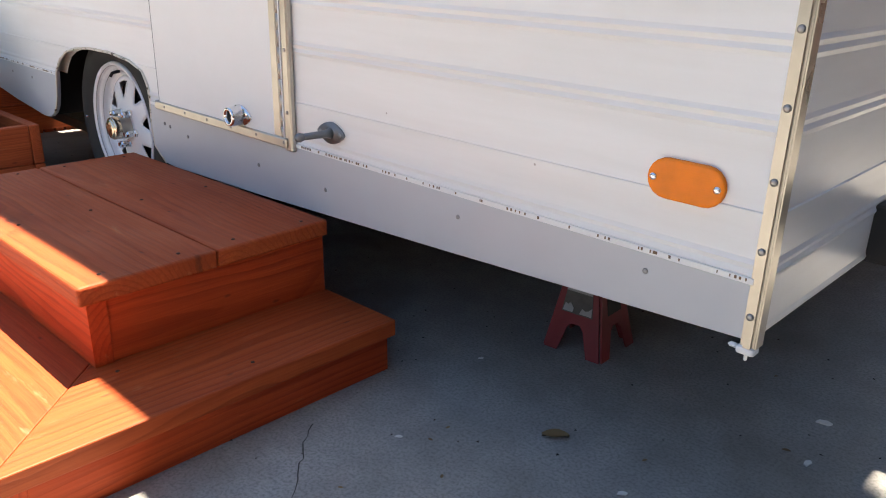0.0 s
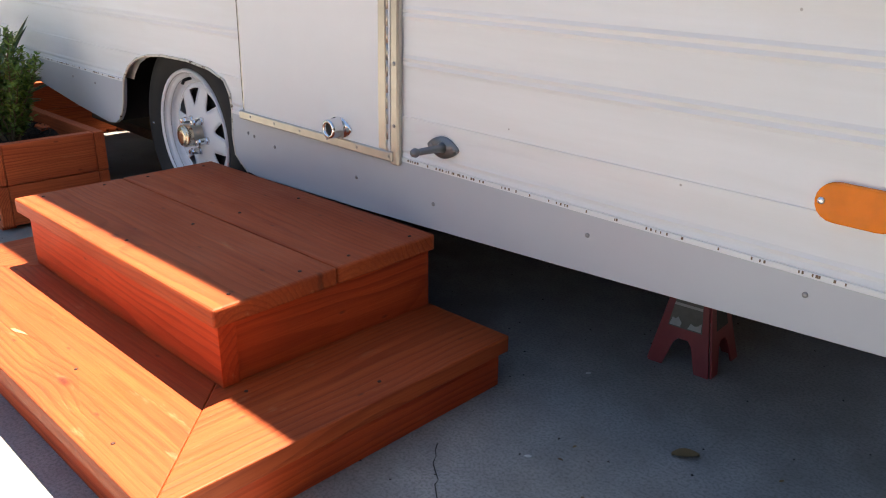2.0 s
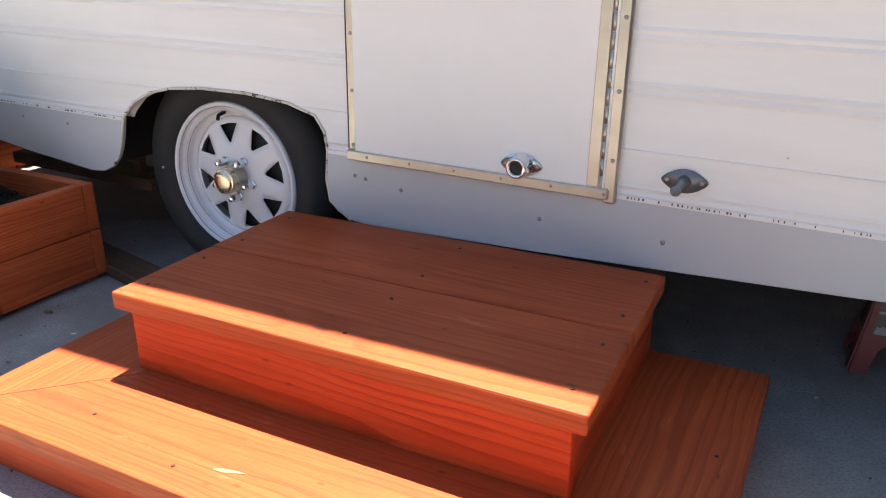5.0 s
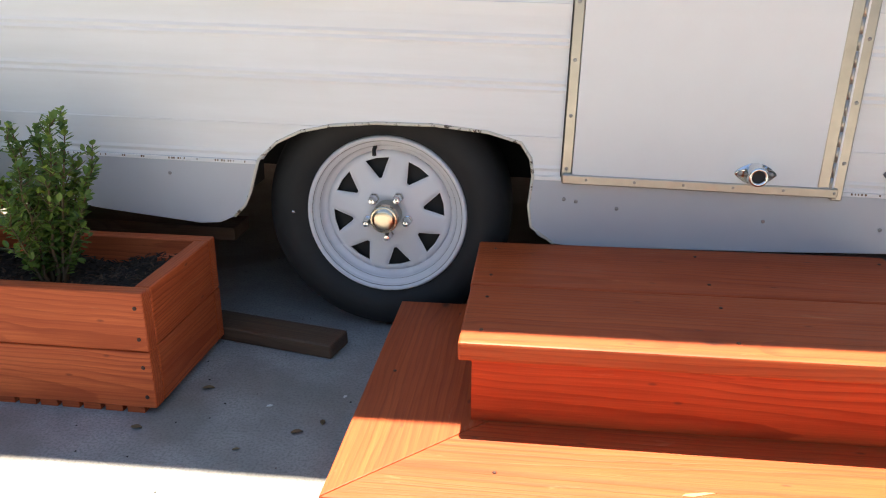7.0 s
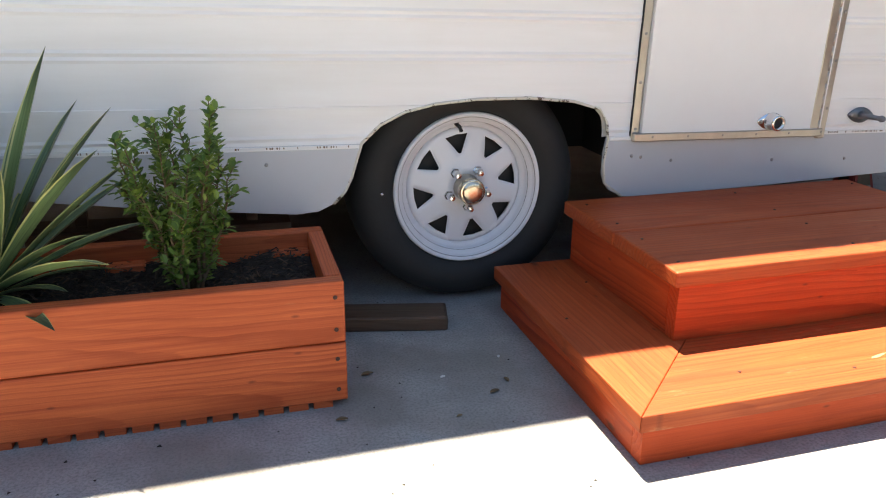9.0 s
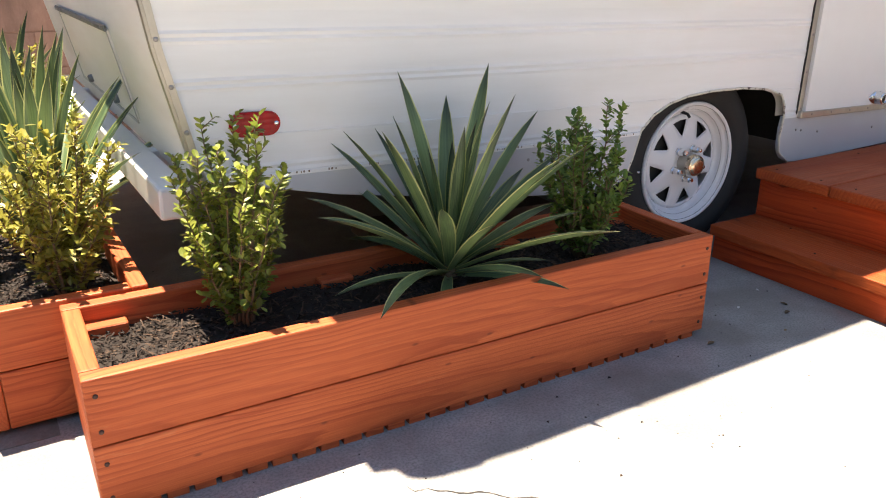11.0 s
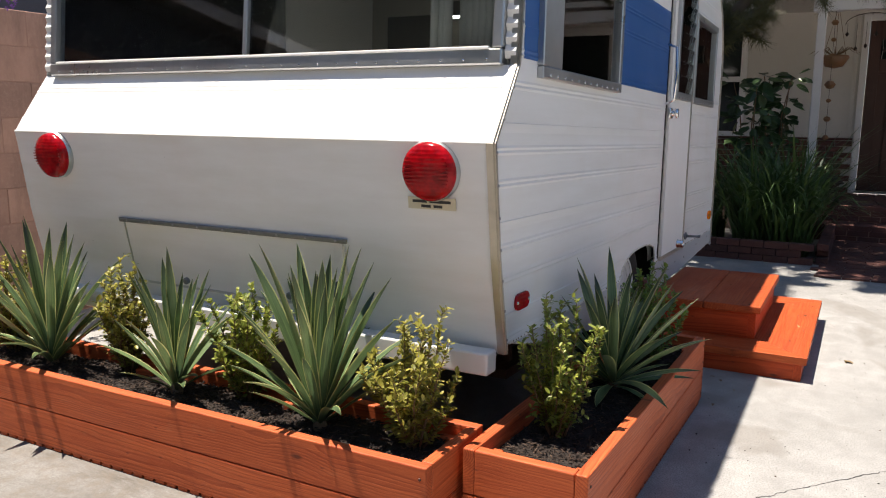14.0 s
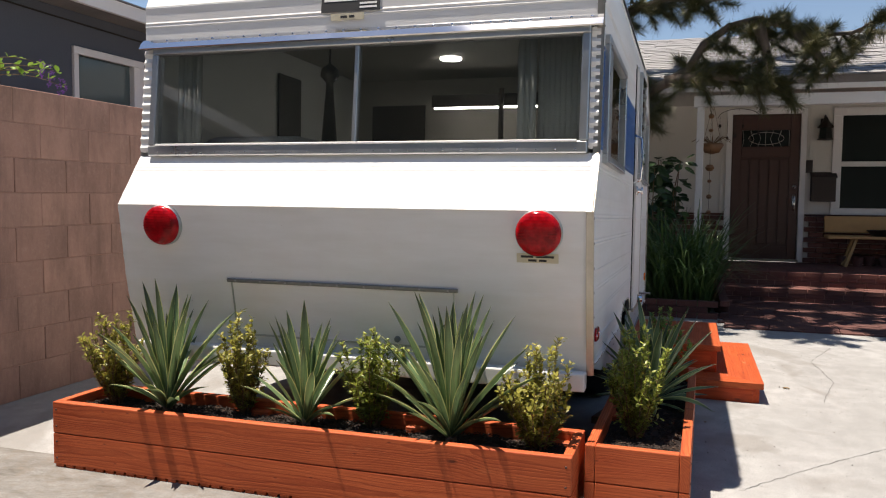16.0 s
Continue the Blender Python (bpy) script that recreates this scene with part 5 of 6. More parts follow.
# flowering twig over the wall
vine = thing("flowering_vine", (-3.95, 4.45, 1.84), "green vine with purple flowers hanging over the wall", "vine")
rnd = random.Random(8)
bm = fresh()
vs, fs = [], []
fm = fresh()
for a in range(5):
    p = Vector((rnd.uniform(-0.35, 0.1), rnd.uniform(0.05, 0.2), -0.02))
    pts = [p]
    d = Vector((rnd.uniform(0.15, 0.9), rnd.uniform(-0.7, -0.2), rnd.uniform(0.4, 1.0))).normalized()
    for i in range(7):
        d = (d + Vector((rnd.uniform(-0.1, 0.25), rnd.uniform(-0.2, 0.1), -0.16))).normalized()
        p = p + d * 0.075
        pts.append(p)
        for _ in range(2):
            q = Vector((rnd.uniform(-1, 1), rnd.uniform(-1, 1), rnd.uniform(-0.3, 0.6))).normalized()
            small_leaf(vs, fs, p, q, Vector((0, 0, 1)), rnd.uniform(0.03, 0.06))
    tube(bm, pts, [0.004 - 0.0004 * i for i in range(8)], 5)
    if a % 2 == 0:
        for _ in range(9):
            c = pts[-1] + Vector((rnd.uniform(-0.04, 0.04), rnd.uniform(-0.03, 0.03), rnd.uniform(-0.05, 0.05)))
            for s in range(5):
                th = s * 1.257
                q = c + Vector((0.013 * math.cos(th), -0.004, 0.013 * math.sin(th)))
                fm.faces.new([fm.verts.new(c), fm.verts.new(q + Vector((0.004, 0, 0.004))), fm.verts.new(q + Vector((-0.004, 0.002, -0.004)))])
part("twig", bm, M["twig"], vine, "", True)
me = bpy.data.meshes.new("foliage")
me.from_pydata([tuple(q) for q in vs], [], fs)
me.materials.append(M["vine"])
ob = new("foliage", me)
ob.parent = vine
tagged(ob, kind="stuff")
tagged(part("flower", fm, M["flower"], vine, "small purple flowers"), kind="stuff")

# ---- house with porch ----
HX = 4.87
PF = 0.34
house = thing("house", (HX, 0, 0), "cream single-storey house with a shady brick porch", "house")
bm = fresh()
DY0, DY1, DZ1 = -0.78, 0.185, 2.50
WA, WB, WZ0, WZ1 = -2.75, -1.27, 1.10, 2.47
for y0, y1, z0, z1 in ((DY1, 6.0, 0, 3.0), (DY0, DY1, DZ1, 3.0), (WB, DY0, 0, 3.0), (WA, WB, 0, WZ0), (WA, WB, WZ1, 3.0), (-9.0, WA, 0, 3.0)):
    box(bm, 0, 0.16, y0, y1, z0, z1)
bmesh.ops.remove_doubles(bm, verts=bm.verts, dist=0.001)
part("wall", bm, M["stucco_white"], house, "cream painted board wall")
bm = fresh()
for y in (0.30, -0.90, -1.25):
    box(bm, -0.02, -0.002, y - 0.02, y + 0.02, 1.04, 2.75, 0.002)
box(bm, -0.022, -0.002, -9, 6, 2.72, 2.80, 0.003)
part("batten", bm, M["stucco_white"], house)
# brick wainscot
bm = fresh()
for c in range(9):
    z = PF + c * 0.074
    for y0, y1 in ((0.255, 3.0), (-5.0, -0.85)):
        y = y0 + (0.1 if c % 2 else 0.0)
        while y < y1 - 0.1:
            box(bm, -0.055, -0.002, y, min(y + 0.19, y1), z, z + 0.064)
            y += 0.20
tagged(part("brick", bm, M["brick"], house, "dark red brick wainscot"), kind="stuff")
bm = fresh()
box(bm, -0.075, -0.002, 0.255, 3.0, 1.006, 1.034)
box(bm, -0.075, -0.002, -5.0, -0.85, 1.006, 1.034)
part("ledge", bm, M["brick"], house)
# front door
bm = fresh()
box(bm, 0.03, 0.075, DY0 + 0.02, DY1 - 0.02, PF + 0.03, DZ1 - 0.02)
door = part("door", bm, M["door_brown"], house, "dark brown panelled front door, closed")
for i in range(5):
    y = DY0 + 0.17 + i * 0.135
    bm = fresh()
    box(bm, 0.012, 0.029, y, y + 0.118, PF + 0.25, 1.83, 0.005)
    part("panel", bm, M["door_brown"], door)
for y0, y1, z0, z1 in ((DY0 + 0.03, DY0 + 0.15, PF + 0.04, DZ1 - 0.03), (DY1 - 0.15, DY1 - 0.03, PF + 0.04, DZ1 - 0.03), (DY0 + 0.151, DY1 - 0.151, PF + 0.04, PF + 0.22), (DY0 + 0.151, DY1 - 0.151, 1.86, 2.01), (DY0 + 0.151, DY1 - 0.151, 2.25, DZ1 - 0.03)):
    bm = fresh()
    box(bm, 0.006, 0.029, y0, y1, z0, z1, 0.004)
    part("rail", bm, M["door_brown"], door)
bm = fresh()
box(bm, 0.018, 0.028, DY0 + 0.155, DY1 - 0.155, 2.012, 2.248)
dg = part("pane", bm, M["dark_glass"], door, "leaded oval glass light")
bm = fresh()
for i in range(7):
    y = DY0 + 0.17 + i * 0.105
    tube(bm, [(0.014, y, 2.015), (0.014, y + 0.05 * math.sin(i), 2.12), (0.014, y, 2.245)], 0.004, 4)
tube(bm, [(0.014, -0.30 + 0.24 * math.cos(i * 0.4), 2.13 + 0.09 * math.sin(i * 0.4)) for i in range(17)], 0.005, 4)
part("leading", bm, M["alu"], dg)
bm = fresh()
box(bm, -0.01, 0.005, DY0 + 0.06, DY0 + 0.105, 1.08, 1.32, 0.004)
lathe(bm, [(0.028, 0.005), (0.028, -0.02), (0.0, -0.022)], (0, DY0 + 0.083, 1.43), "x", 14)
tube(bm, [(0, DY0 + 0.083, 1.29), (-0.05, DY0 + 0.083, 1.27), (-0.05, DY0 + 0.083, 1.12), (0, DY0 + 0.083, 1.10)], 0.009, 6)
part("handle", bm, M["chrome"], door, "bright handle set", True)
bm = fresh()
for y0, y1, z0, z1 in ((DY0 - 0.06, DY0 + 0.018, PF, DZ1 + 0.06), (DY1 - 0.018, DY1 + 0.06, PF, DZ1 + 0.06), (DY0 + 0.019, DY1 - 0.019, DZ1 - 0.018, DZ1 + 0.06)):
    box(bm, -0.03, 0.06, y0, y1, z0, z1, 0.003)
part("door_frame", bm, M["white"], house)
bm = fresh()
box(bm, -0.06, 0.06, DY0, DY1, PF, PF + 0.028, 0.004)
part("threshold", bm, M["alu"], house)
# window
bm = fresh()
for y0, y1, z0, z1 in ((WA - 0.07, WB + 0.09, WZ0 - 0.08, WZ0 + 0.03), (WA - 0.07, WB + 0.09, WZ1 - 0.03, WZ1 + 0.08), (WB - 0.03, WB + 0.09, WZ0 + 0.031, WZ1 - 0.031), (WA - 0.07, WA + 0.03, WZ0 + 0.031, WZ1 - 0.031), (WA + 0.03, WB - 0.03, 1.72, 1.79)):
    box(bm, -0.035, 0.05, y0, y1, z0, z1, 0.004)
hw_ = part("window", bm, M["white"], house, "white sash window")
bm = fresh()
box(bm, 0.01, 0.02, WA, WB, WZ0, WZ1)
part("pane", bm, M["dark_glass"], hw_)
# second sash window behind the bed, set on the wall face
PY0, PY1, PZ0, PZM, PZ1 = 1.58, 2.83, 1.10, 1.79, 2.47
bm = fresh()
for y0, y1, z0, z1 in ((PY0, PY1, PZ0 - 0.08, PZ0), (PY0, PY1, PZ1, PZ1 + 0.08), (PY0, PY0 + 0.08, PZ0 + 0.001, PZ1 - 0.001), (PY1 - 0.08, PY1, PZ0 + 0.001, PZ1 - 0.001), (PY0 + 0.081, PY1 - 0.081, PZM - 0.035, PZM + 0.035)):
    box(bm, -0.045, -0.003, y0, y1, z0, z1, 0.004)
pw_ = part("window", bm, M["white"], house, "white sash window behind the planting bed")
bm = fresh()
box(bm, -0.016, -0.004, PY0 + 0.07, PY1 - 0.07, PZ0, PZ1)
part("pane", bm, M["dark_glass"], pw_)
# porch roof
bm = fresh()
box(bm, -1.78, -1.74, -9.0, 6.2, 2.60, 2.76, 0.004)
part("fascia", bm, M["white"], house, "white eave board")
bm = fresh()
box(bm, -1.72, -1.58, -9.0, 0.72, 2.42, 2.56, 0.006)
part("beam", bm, M["white"], house, "white porch beam")
bm = fresh()
box(bm, -1.735, 0.0, -9.0, 6.2, 2.62, 2.64)
part("soffit", bm, M["stucco_white"], house)
rx0, rz0, rx1, rz1 = -1.86, 2.745, 3.3, 4.24
bm = fresh()
prism(bm, [(rx0, rz0), (rx1, rz1), (rx1, rz1 - 0.12), (rx0 + 0.08, rz0 - 0.08)], -9.3, 6.5)
roof = part("roof", bm, M["shingle"], house, "grey shingled roof")
n_rows = 26
bm = fresh()
rnd = random.Random(4)
sl = math.atan2(rz1 - rz0, rx1 - rx0)
for r in range(n_rows):
    f = r / n_rows
    y = -6.5 + rnd.uniform(0, 0.3)
    while y < 4.5:
        wd = rnd.uniform(0.22, 0.34)
        m = Matrix.Translation((rx0 + (rx1 - rx0) * f, y, rz0 + (rz1 - rz0) * f + 0.006)) @ Matrix.Rotation(-sl + 0.03, 4, "Y")
        box(bm, 0, 0.215, 0.003, wd - 0.003, 0, rnd.uniform(0.010, 0.018), m=m)
        y += wd
tagged(part("shingle", bm, M["shingle"], house, "rows of grey shingles"), kind="stuff")
# porch post
bm = fresh()
box(bm, -1.70, -1.61, 0.585, 0.675, PF, 2.42, 0.006)
part("post", bm, M["white"], house, "square white porch post")
# porch floor and step of brick
bm = fresh()
box(bm, -1.80, -0.003, -7.0, 3.0, 0, PF - 0.05)
box(bm, -2.18, -1.801, -7.0, 0.62, 0, 0.12)
part("porch_base", bm, M["mortar"], house)
bm = fresh()
for z, x0, x1 in ((PF - 0.05, -1.82, -0.06), (0.12, -2.20, -1.80)):
    x = x0
    while x < x1 - 0.05:
        y = -4.0 + rnd.uniform(0, 0.1)
        while y < (0.70 if z > 0.2 else 0.60):
            box(bm, x, x + 0.094, y, y + 0.195, z, z + 0.05 - rnd.uniform(0, 0.003))
            y += 0.205
        x += 0.102
for z0, x0 in ((0.175, -1.802), (0.0, -2.182)):
    for c in range(2):
        y = -4.0 + 0.1 * c
        while y < 0.6:
            box(bm, x0 - 0.012, x0, y, y + 0.195, z0 + c * 0.062, z0 + c * 0.062 + 0.055)
            y += 0.205
tagged(part("porch_brick", bm, M["brick"], house, "dark red porch bricks"), kind="stuff")

# brick paving before the porch
bm = fresh()
x = 0.42
while x < HX - 2.21:
    y = -5.0 + rnd.uniform(0, 0.1)
    while y < 0.30:
        box(bm, x, x + 0.095, y, y + 0.198, 0.0, 0.012 + rnd.uniform(0, 0.004))
        y += 0.206
    x += 0.102
tagged(part("brick_paving", bm, M["brick"]), "worn red brick paving before the porch", "paving", kind="stuff")

# low brick edging round the bed, and its strap-leaved clump
bed = thing("brick_bed_edging", (0, 0, 0), "low red brick edging round a planting bed", "edging")
bm = fresh()
box(bm, 0, 0.095, 0, 0.198, 0, 0.058, 0.003)
bme = mesh_of("brick", bm)
bme.materials.append(M["brick"])
for c in range(3):
    for i in range(8):
        for along in (0, 1):
            ob = new("brick", bme)
            ob.parent = bed
            if along:
                ob.matrix_basis = pose(1.05 + 0.205 * i + (0.1 if c % 2 else 0), 0.40, 0.062 * c, 0, 0, -90)
            else:
                ob.matrix_basis = pose(0.95, 0.42 + 0.205 * i + (0.1 if c % 2 else 0), 0.062 * c)


def strap_clump(at, height, spread, count, seed, label):
    s = thing("strap_leaf_clump", at, label, "plant")
    rnd = random.Random(seed)
    fans = 8
    for fan in range(fans):
        vs, fs = [], []
        for i in range(count // fans):
            az = 6.283 * (fan + rnd.uniform(-0.2, 1.2)) / fans
            b0 = Vector((rnd.uniform(-0.3, 0.3), rnd.uniform(-0.3, 0.3), 0))
            ln = height * rnd.uniform(0.75, 1.25)
            reach = spread * rnd.uniform(0.3, 1.0)
            out = Vector((math.cos(az), math.sin(az), 0))
            sd = Vector((-out.y, out.x, 0))
            wd = rnd.uniform(0.007, 0.013)
            droop = rnd.uniform(0.4, 1.35)
            b = len(vs)
            for k in range(7):
                t = k / 6
                p = b0 + out * reach * t ** 1.4 + Vector((0, 0, ln * (t - droop * 0.55 * t ** 2.6)))
                w_ = wd * (1 - t ** 2.5) + 0.0008
                vs += [p - sd * w_, p + sd * w_]
                if k:
                    q = b + 2 * k
                    fs.append((q - 2, q - 1, q + 1, q))
        me = bpy.data.meshes.new("leaf_fan")
        me.from_pydata([tuple(q) for q in vs], [], fs)
        me.materials.append(M["strap"])
        ob = new("leaf_fan", me)
        ob.parent = s
        tagged(ob, "long arching strap leaves", kind="stuff")


strap_clump((1.45, 0.80, 0.0), 1.30, 0.9, 620, 61, "tall clump of arching dark green strap leaves")
strap_clump((2.2, 0.90, 0.0), 1.25, 0.85, 460, 62, "tall clump of arching dark green strap leaves")
strap_clump((1.7, 1.6, 0.0), 1.2, 0.6, 300, 63, "tall clump of arching dark green strap leaves")

# broad-leaved shrub by the post
bs = thing("broad_leaved_shrub", (3.0, 1.05, 0.0), "dark broad-leaved shrub by the porch post", "shrub")
rnd = random.Random(9)
bm = fresh()
vs, fs = [], []
for k in range(7):
    p = Vector((rnd.uniform(-0.1, 0.1), rnd.uniform(-0.15, 0.15), 0))
    pts = [p]
    d = Vector((rnd.uniform(-0.25, 0.25), rnd.uniform(-0.35, 0.3), 1)).normalized()
    for i in range(9):
        d = (d + Vector((rnd.uniform(-0.15, 0.15), rnd.uniform(-0.15, 0.15), 0.05))).normalized()
        p = p + d * rnd.uniform(0.16, 0.22)
        pts.append(p)
        if i > 3:
            for _ in range(7):
                q = Vector((rnd.uniform(-1, 1), rnd.uniform(-1, 1), rnd.uniform(-0.8, 0.2))).normalized()
                small_leaf(vs, fs, p + q * 0.07, q, Vector((-0.6, 0, 1)), rnd.uniform(0.12, 0.21))
    tube(bm, pts, [0.014 - 0.001 * i for i in range(10)], 5)
part("branch", bm, M["twig"], bs, "", True)
me = bpy.data.meshes.new("foliage")
me.from_pydata([tuple(q) for q in vs], [], fs)
me.materials.append(M["broad"])
ob = new("foliage", me)
ob.parent = bs
tagged(ob, kind="stuff")

# porch things
lamp = thing("wall_lantern", (HX - 0.002, -1.06, 2.08), "rusty brown wall lantern beside the door", "lamp")
bm = fresh()
lathe(bm, [(0.10, 0.02), (0.085, 0.18)], (-0.14, 0, 0), "z", 6)
part("glass_body", bm, M["dark_glass"], lamp)
bm = fresh()
lathe(bm, [(0.0, 0.0), (0.11, 0.01), (0.11, 0.025)], (-0.14, 0, 0), "z", 6)
lathe(bm, [(0.12, 0.18), (0.05, 0.27), (0.02, 0.33), (0.0, 0.34)], (-0.14, 0, 0), "z", 6)
box(bm, -0.03, -0.001, -0.05, 0.05, 0.05, 0.32, 0.004)
tube(bm, [(-0.02, 0, 0.28), (-0.08, 0, 0.36), (-0.14, 0, 0.33)], 0.012, 6)
part("cage", bm, M["bronze"], lamp)
mb = thing("mailbox", (HX - 0.002, -1.07, 1.22), "black metal wall mailbox", "mailbox")
bm = fresh()
box(bm, -0.13, 0, -0.16, 0.16, 0, 0.36, 0.006)
part("box", bm, M["bronze"], mb)
bm = fresh()
prism(bm, [(-0.15, 0.33), (-0.15, 0.35), (0, 0.42), (0, 0.40)], -0.17, 0.17)
part("lid", bm, M["bronze"], mb)
bell = thing("door_bell", (HX - 0.002, -0.885, 1.72), "small dark doorbell box", "doorbell")
bm = fresh()
box(bm, -0.03, 0, -0.045, 0.045, -0.09, 0.09, 0.005)
part("body", bm, M["bronze"], bell)
bench = thing("bench", (4.35, -1.75, PF), "yellow pine garden bench on the porch", "bench")
bm = fresh()
box(bm, -0.2, 0.2, -0.75, 0.68, 0.38, 0.42, 0.006)
part("seat", bm, M["pine_wood"], bench)
bm = fresh()
box(bm, 0.2, 0.24, -0.75, 0.68, 0.45, 0.68, 0.006)
part("backrest", bm, M["pine_wood"], bench)
for y in (-0.6, 0.45):
    for s in (-1, 1):
        bm = fresh()
        box(bm, -0.03, 0.03, -0.02, 0.02, 0.0, 0.42, 0.004)
        part("leg", bm, M["pine_wood"], bench, at=pose(s * 0.12, y, 0.0, 18, 0, 0))
basket = thing("bench_basket", (4.3, -1.75, PF + 0.42), "dark bowl on the bench", "bowl")
bm = fresh()
lathe(bm, [(0.0, 0.0), (0.12, 0.0), (0.2, 0.08), (0.19, 0.08), (0.12, 0.02), (0.0, 0.02)], (0, 0, 0), "z", 20)
tube(bm, [(0.0, -0.17, 0.06), (0.0, -0.12, 0.2)], 0.02, 6)
part("bowl", bm, M["bronze"], basket)
for i in range(7):
    pot = thing("stored_pot", (4.5 - 0.15 * (i % 2), -1.3 - 0.17 * i, PF), "small dark clay pot under the bench", "pot", "pots under the bench")
    bm = fresh()
    lathe(bm, [(0.0, 0.0), (0.05, 0.0), (0.07, 0.1), (0.075, 0.1), (0.075, 0.13), (0.06, 0.13), (0.05, 0.03), (0.0, 0.03)], (0, 0, 0), "z", 14)
    part("pot", bm, M["brick"], pot)
lan = thing("garden_lantern", (3.4, 0.42, PF), "dark metal garden lantern with a domed cap", "lantern")
bm = fresh()
lathe(bm, [(0.0, 0.0), (0.11, 0.0), (0.11, 0.03), (0.08, 0.05), (0.08, 0.2), (0.15, 0.21), (0.10, 0.28), (0.03, 0.31), (0.0, 0.31)], (0, 0, 0), "z", 16)
part("body", bm, M["bronze"], lan, "", True)


def hanging(at, items, label):
    h = thing("wind_chime", at, label, "wind chime")
    bm = fresh()
    tube(bm, [(0, 0, 0), (0, 0, -items[-1][0])], 0.003, 4)
    part("cord", bm, M["bronze"], h)
    for z, r in items:
        bm = fresh()
        lathe(bm, [(0.0, r * 0.8), (r * 0.6, r * 0.6), (r, 0), (r * 0.6, -r * 0.6), (0.0, -r * 0.8)], (0, 0, -z), "z", 10)
        part("bead", bm, M["terra"], h)


M["terra"] = plain("brown_glazed_clay", (0.25, 0.13, 0.06), 0.5, 0, 0.3, 30)
hanging((3.2, 0.50, 2.42), [(0.12, 0.04), (0.30, 0.03), (0.48, 0.05), (0.78, 0.06), (0.95, 0.03), (1.15, 0.04), (1.35, 0.035)], "string of brown clay beads hanging from the beam")
pt = thing("hanging_pot", (3.3, 0.48, 1.94), "hanging clay pot with a dry plant", "pot")
bm = fresh()
lathe(bm, [(0.0, -0.12), (0.09, -0.10), (0.15, 0.0), (0.13, 0.02), (0.0, 0.01)], (0, 0, 0), "z", 16)
part("pot", bm, M["terra"], pt, "", True)
bm = fresh()
for a in range(3):
    tube(bm, [(0.13 * math.cos(a * 2.1), 0.13 * math.sin(a * 2.1), 0.01), (0, 0, 0.54)], 0.003, 4)
for a in range(14):
    th = a * 0.45
    tube(bm, [(0, 0, 0), (0.16 * math.cos(th), 0.16 * math.sin(th), 0.10), (0.26 * math.cos(th), 0.26 * math.sin(th), 0.05 - 0.02 * (a % 3))], [0.006, 0.004, 0.002], 4)
part("cord", bm, M["twig"], pt)
mob = thing("hanging_mobile", (3.5, 0.15, 2.42), "wire mobile of small hanging charms", "mobile")
bm = fresh()
tube(bm, [(0.0, 0.26 * math.cos(i * 0.35), -0.12 - 0.12 * math.sin(i * 0.35) * -1) for i in range(10)], 0.005, 4)
tube(bm, [(0, 0, 0), (0, 0, -0.02)], 0.004, 4)
for i in range(6):
    y = -0.24 + 0.095 * i
    L_ = 0.22 + 0.1 * math.sin(i * 2.2)
    tube(bm, [(0, y, -0.1), (0, y, -0.1 - L_)], 0.0025, 4)
    lathe(bm, [(0, 0.03), (0.022, 0.0), (0, -0.03)], (0, y, -0.1 - L_), "z", 6)
part("charm", bm, M["bronze"], mob)

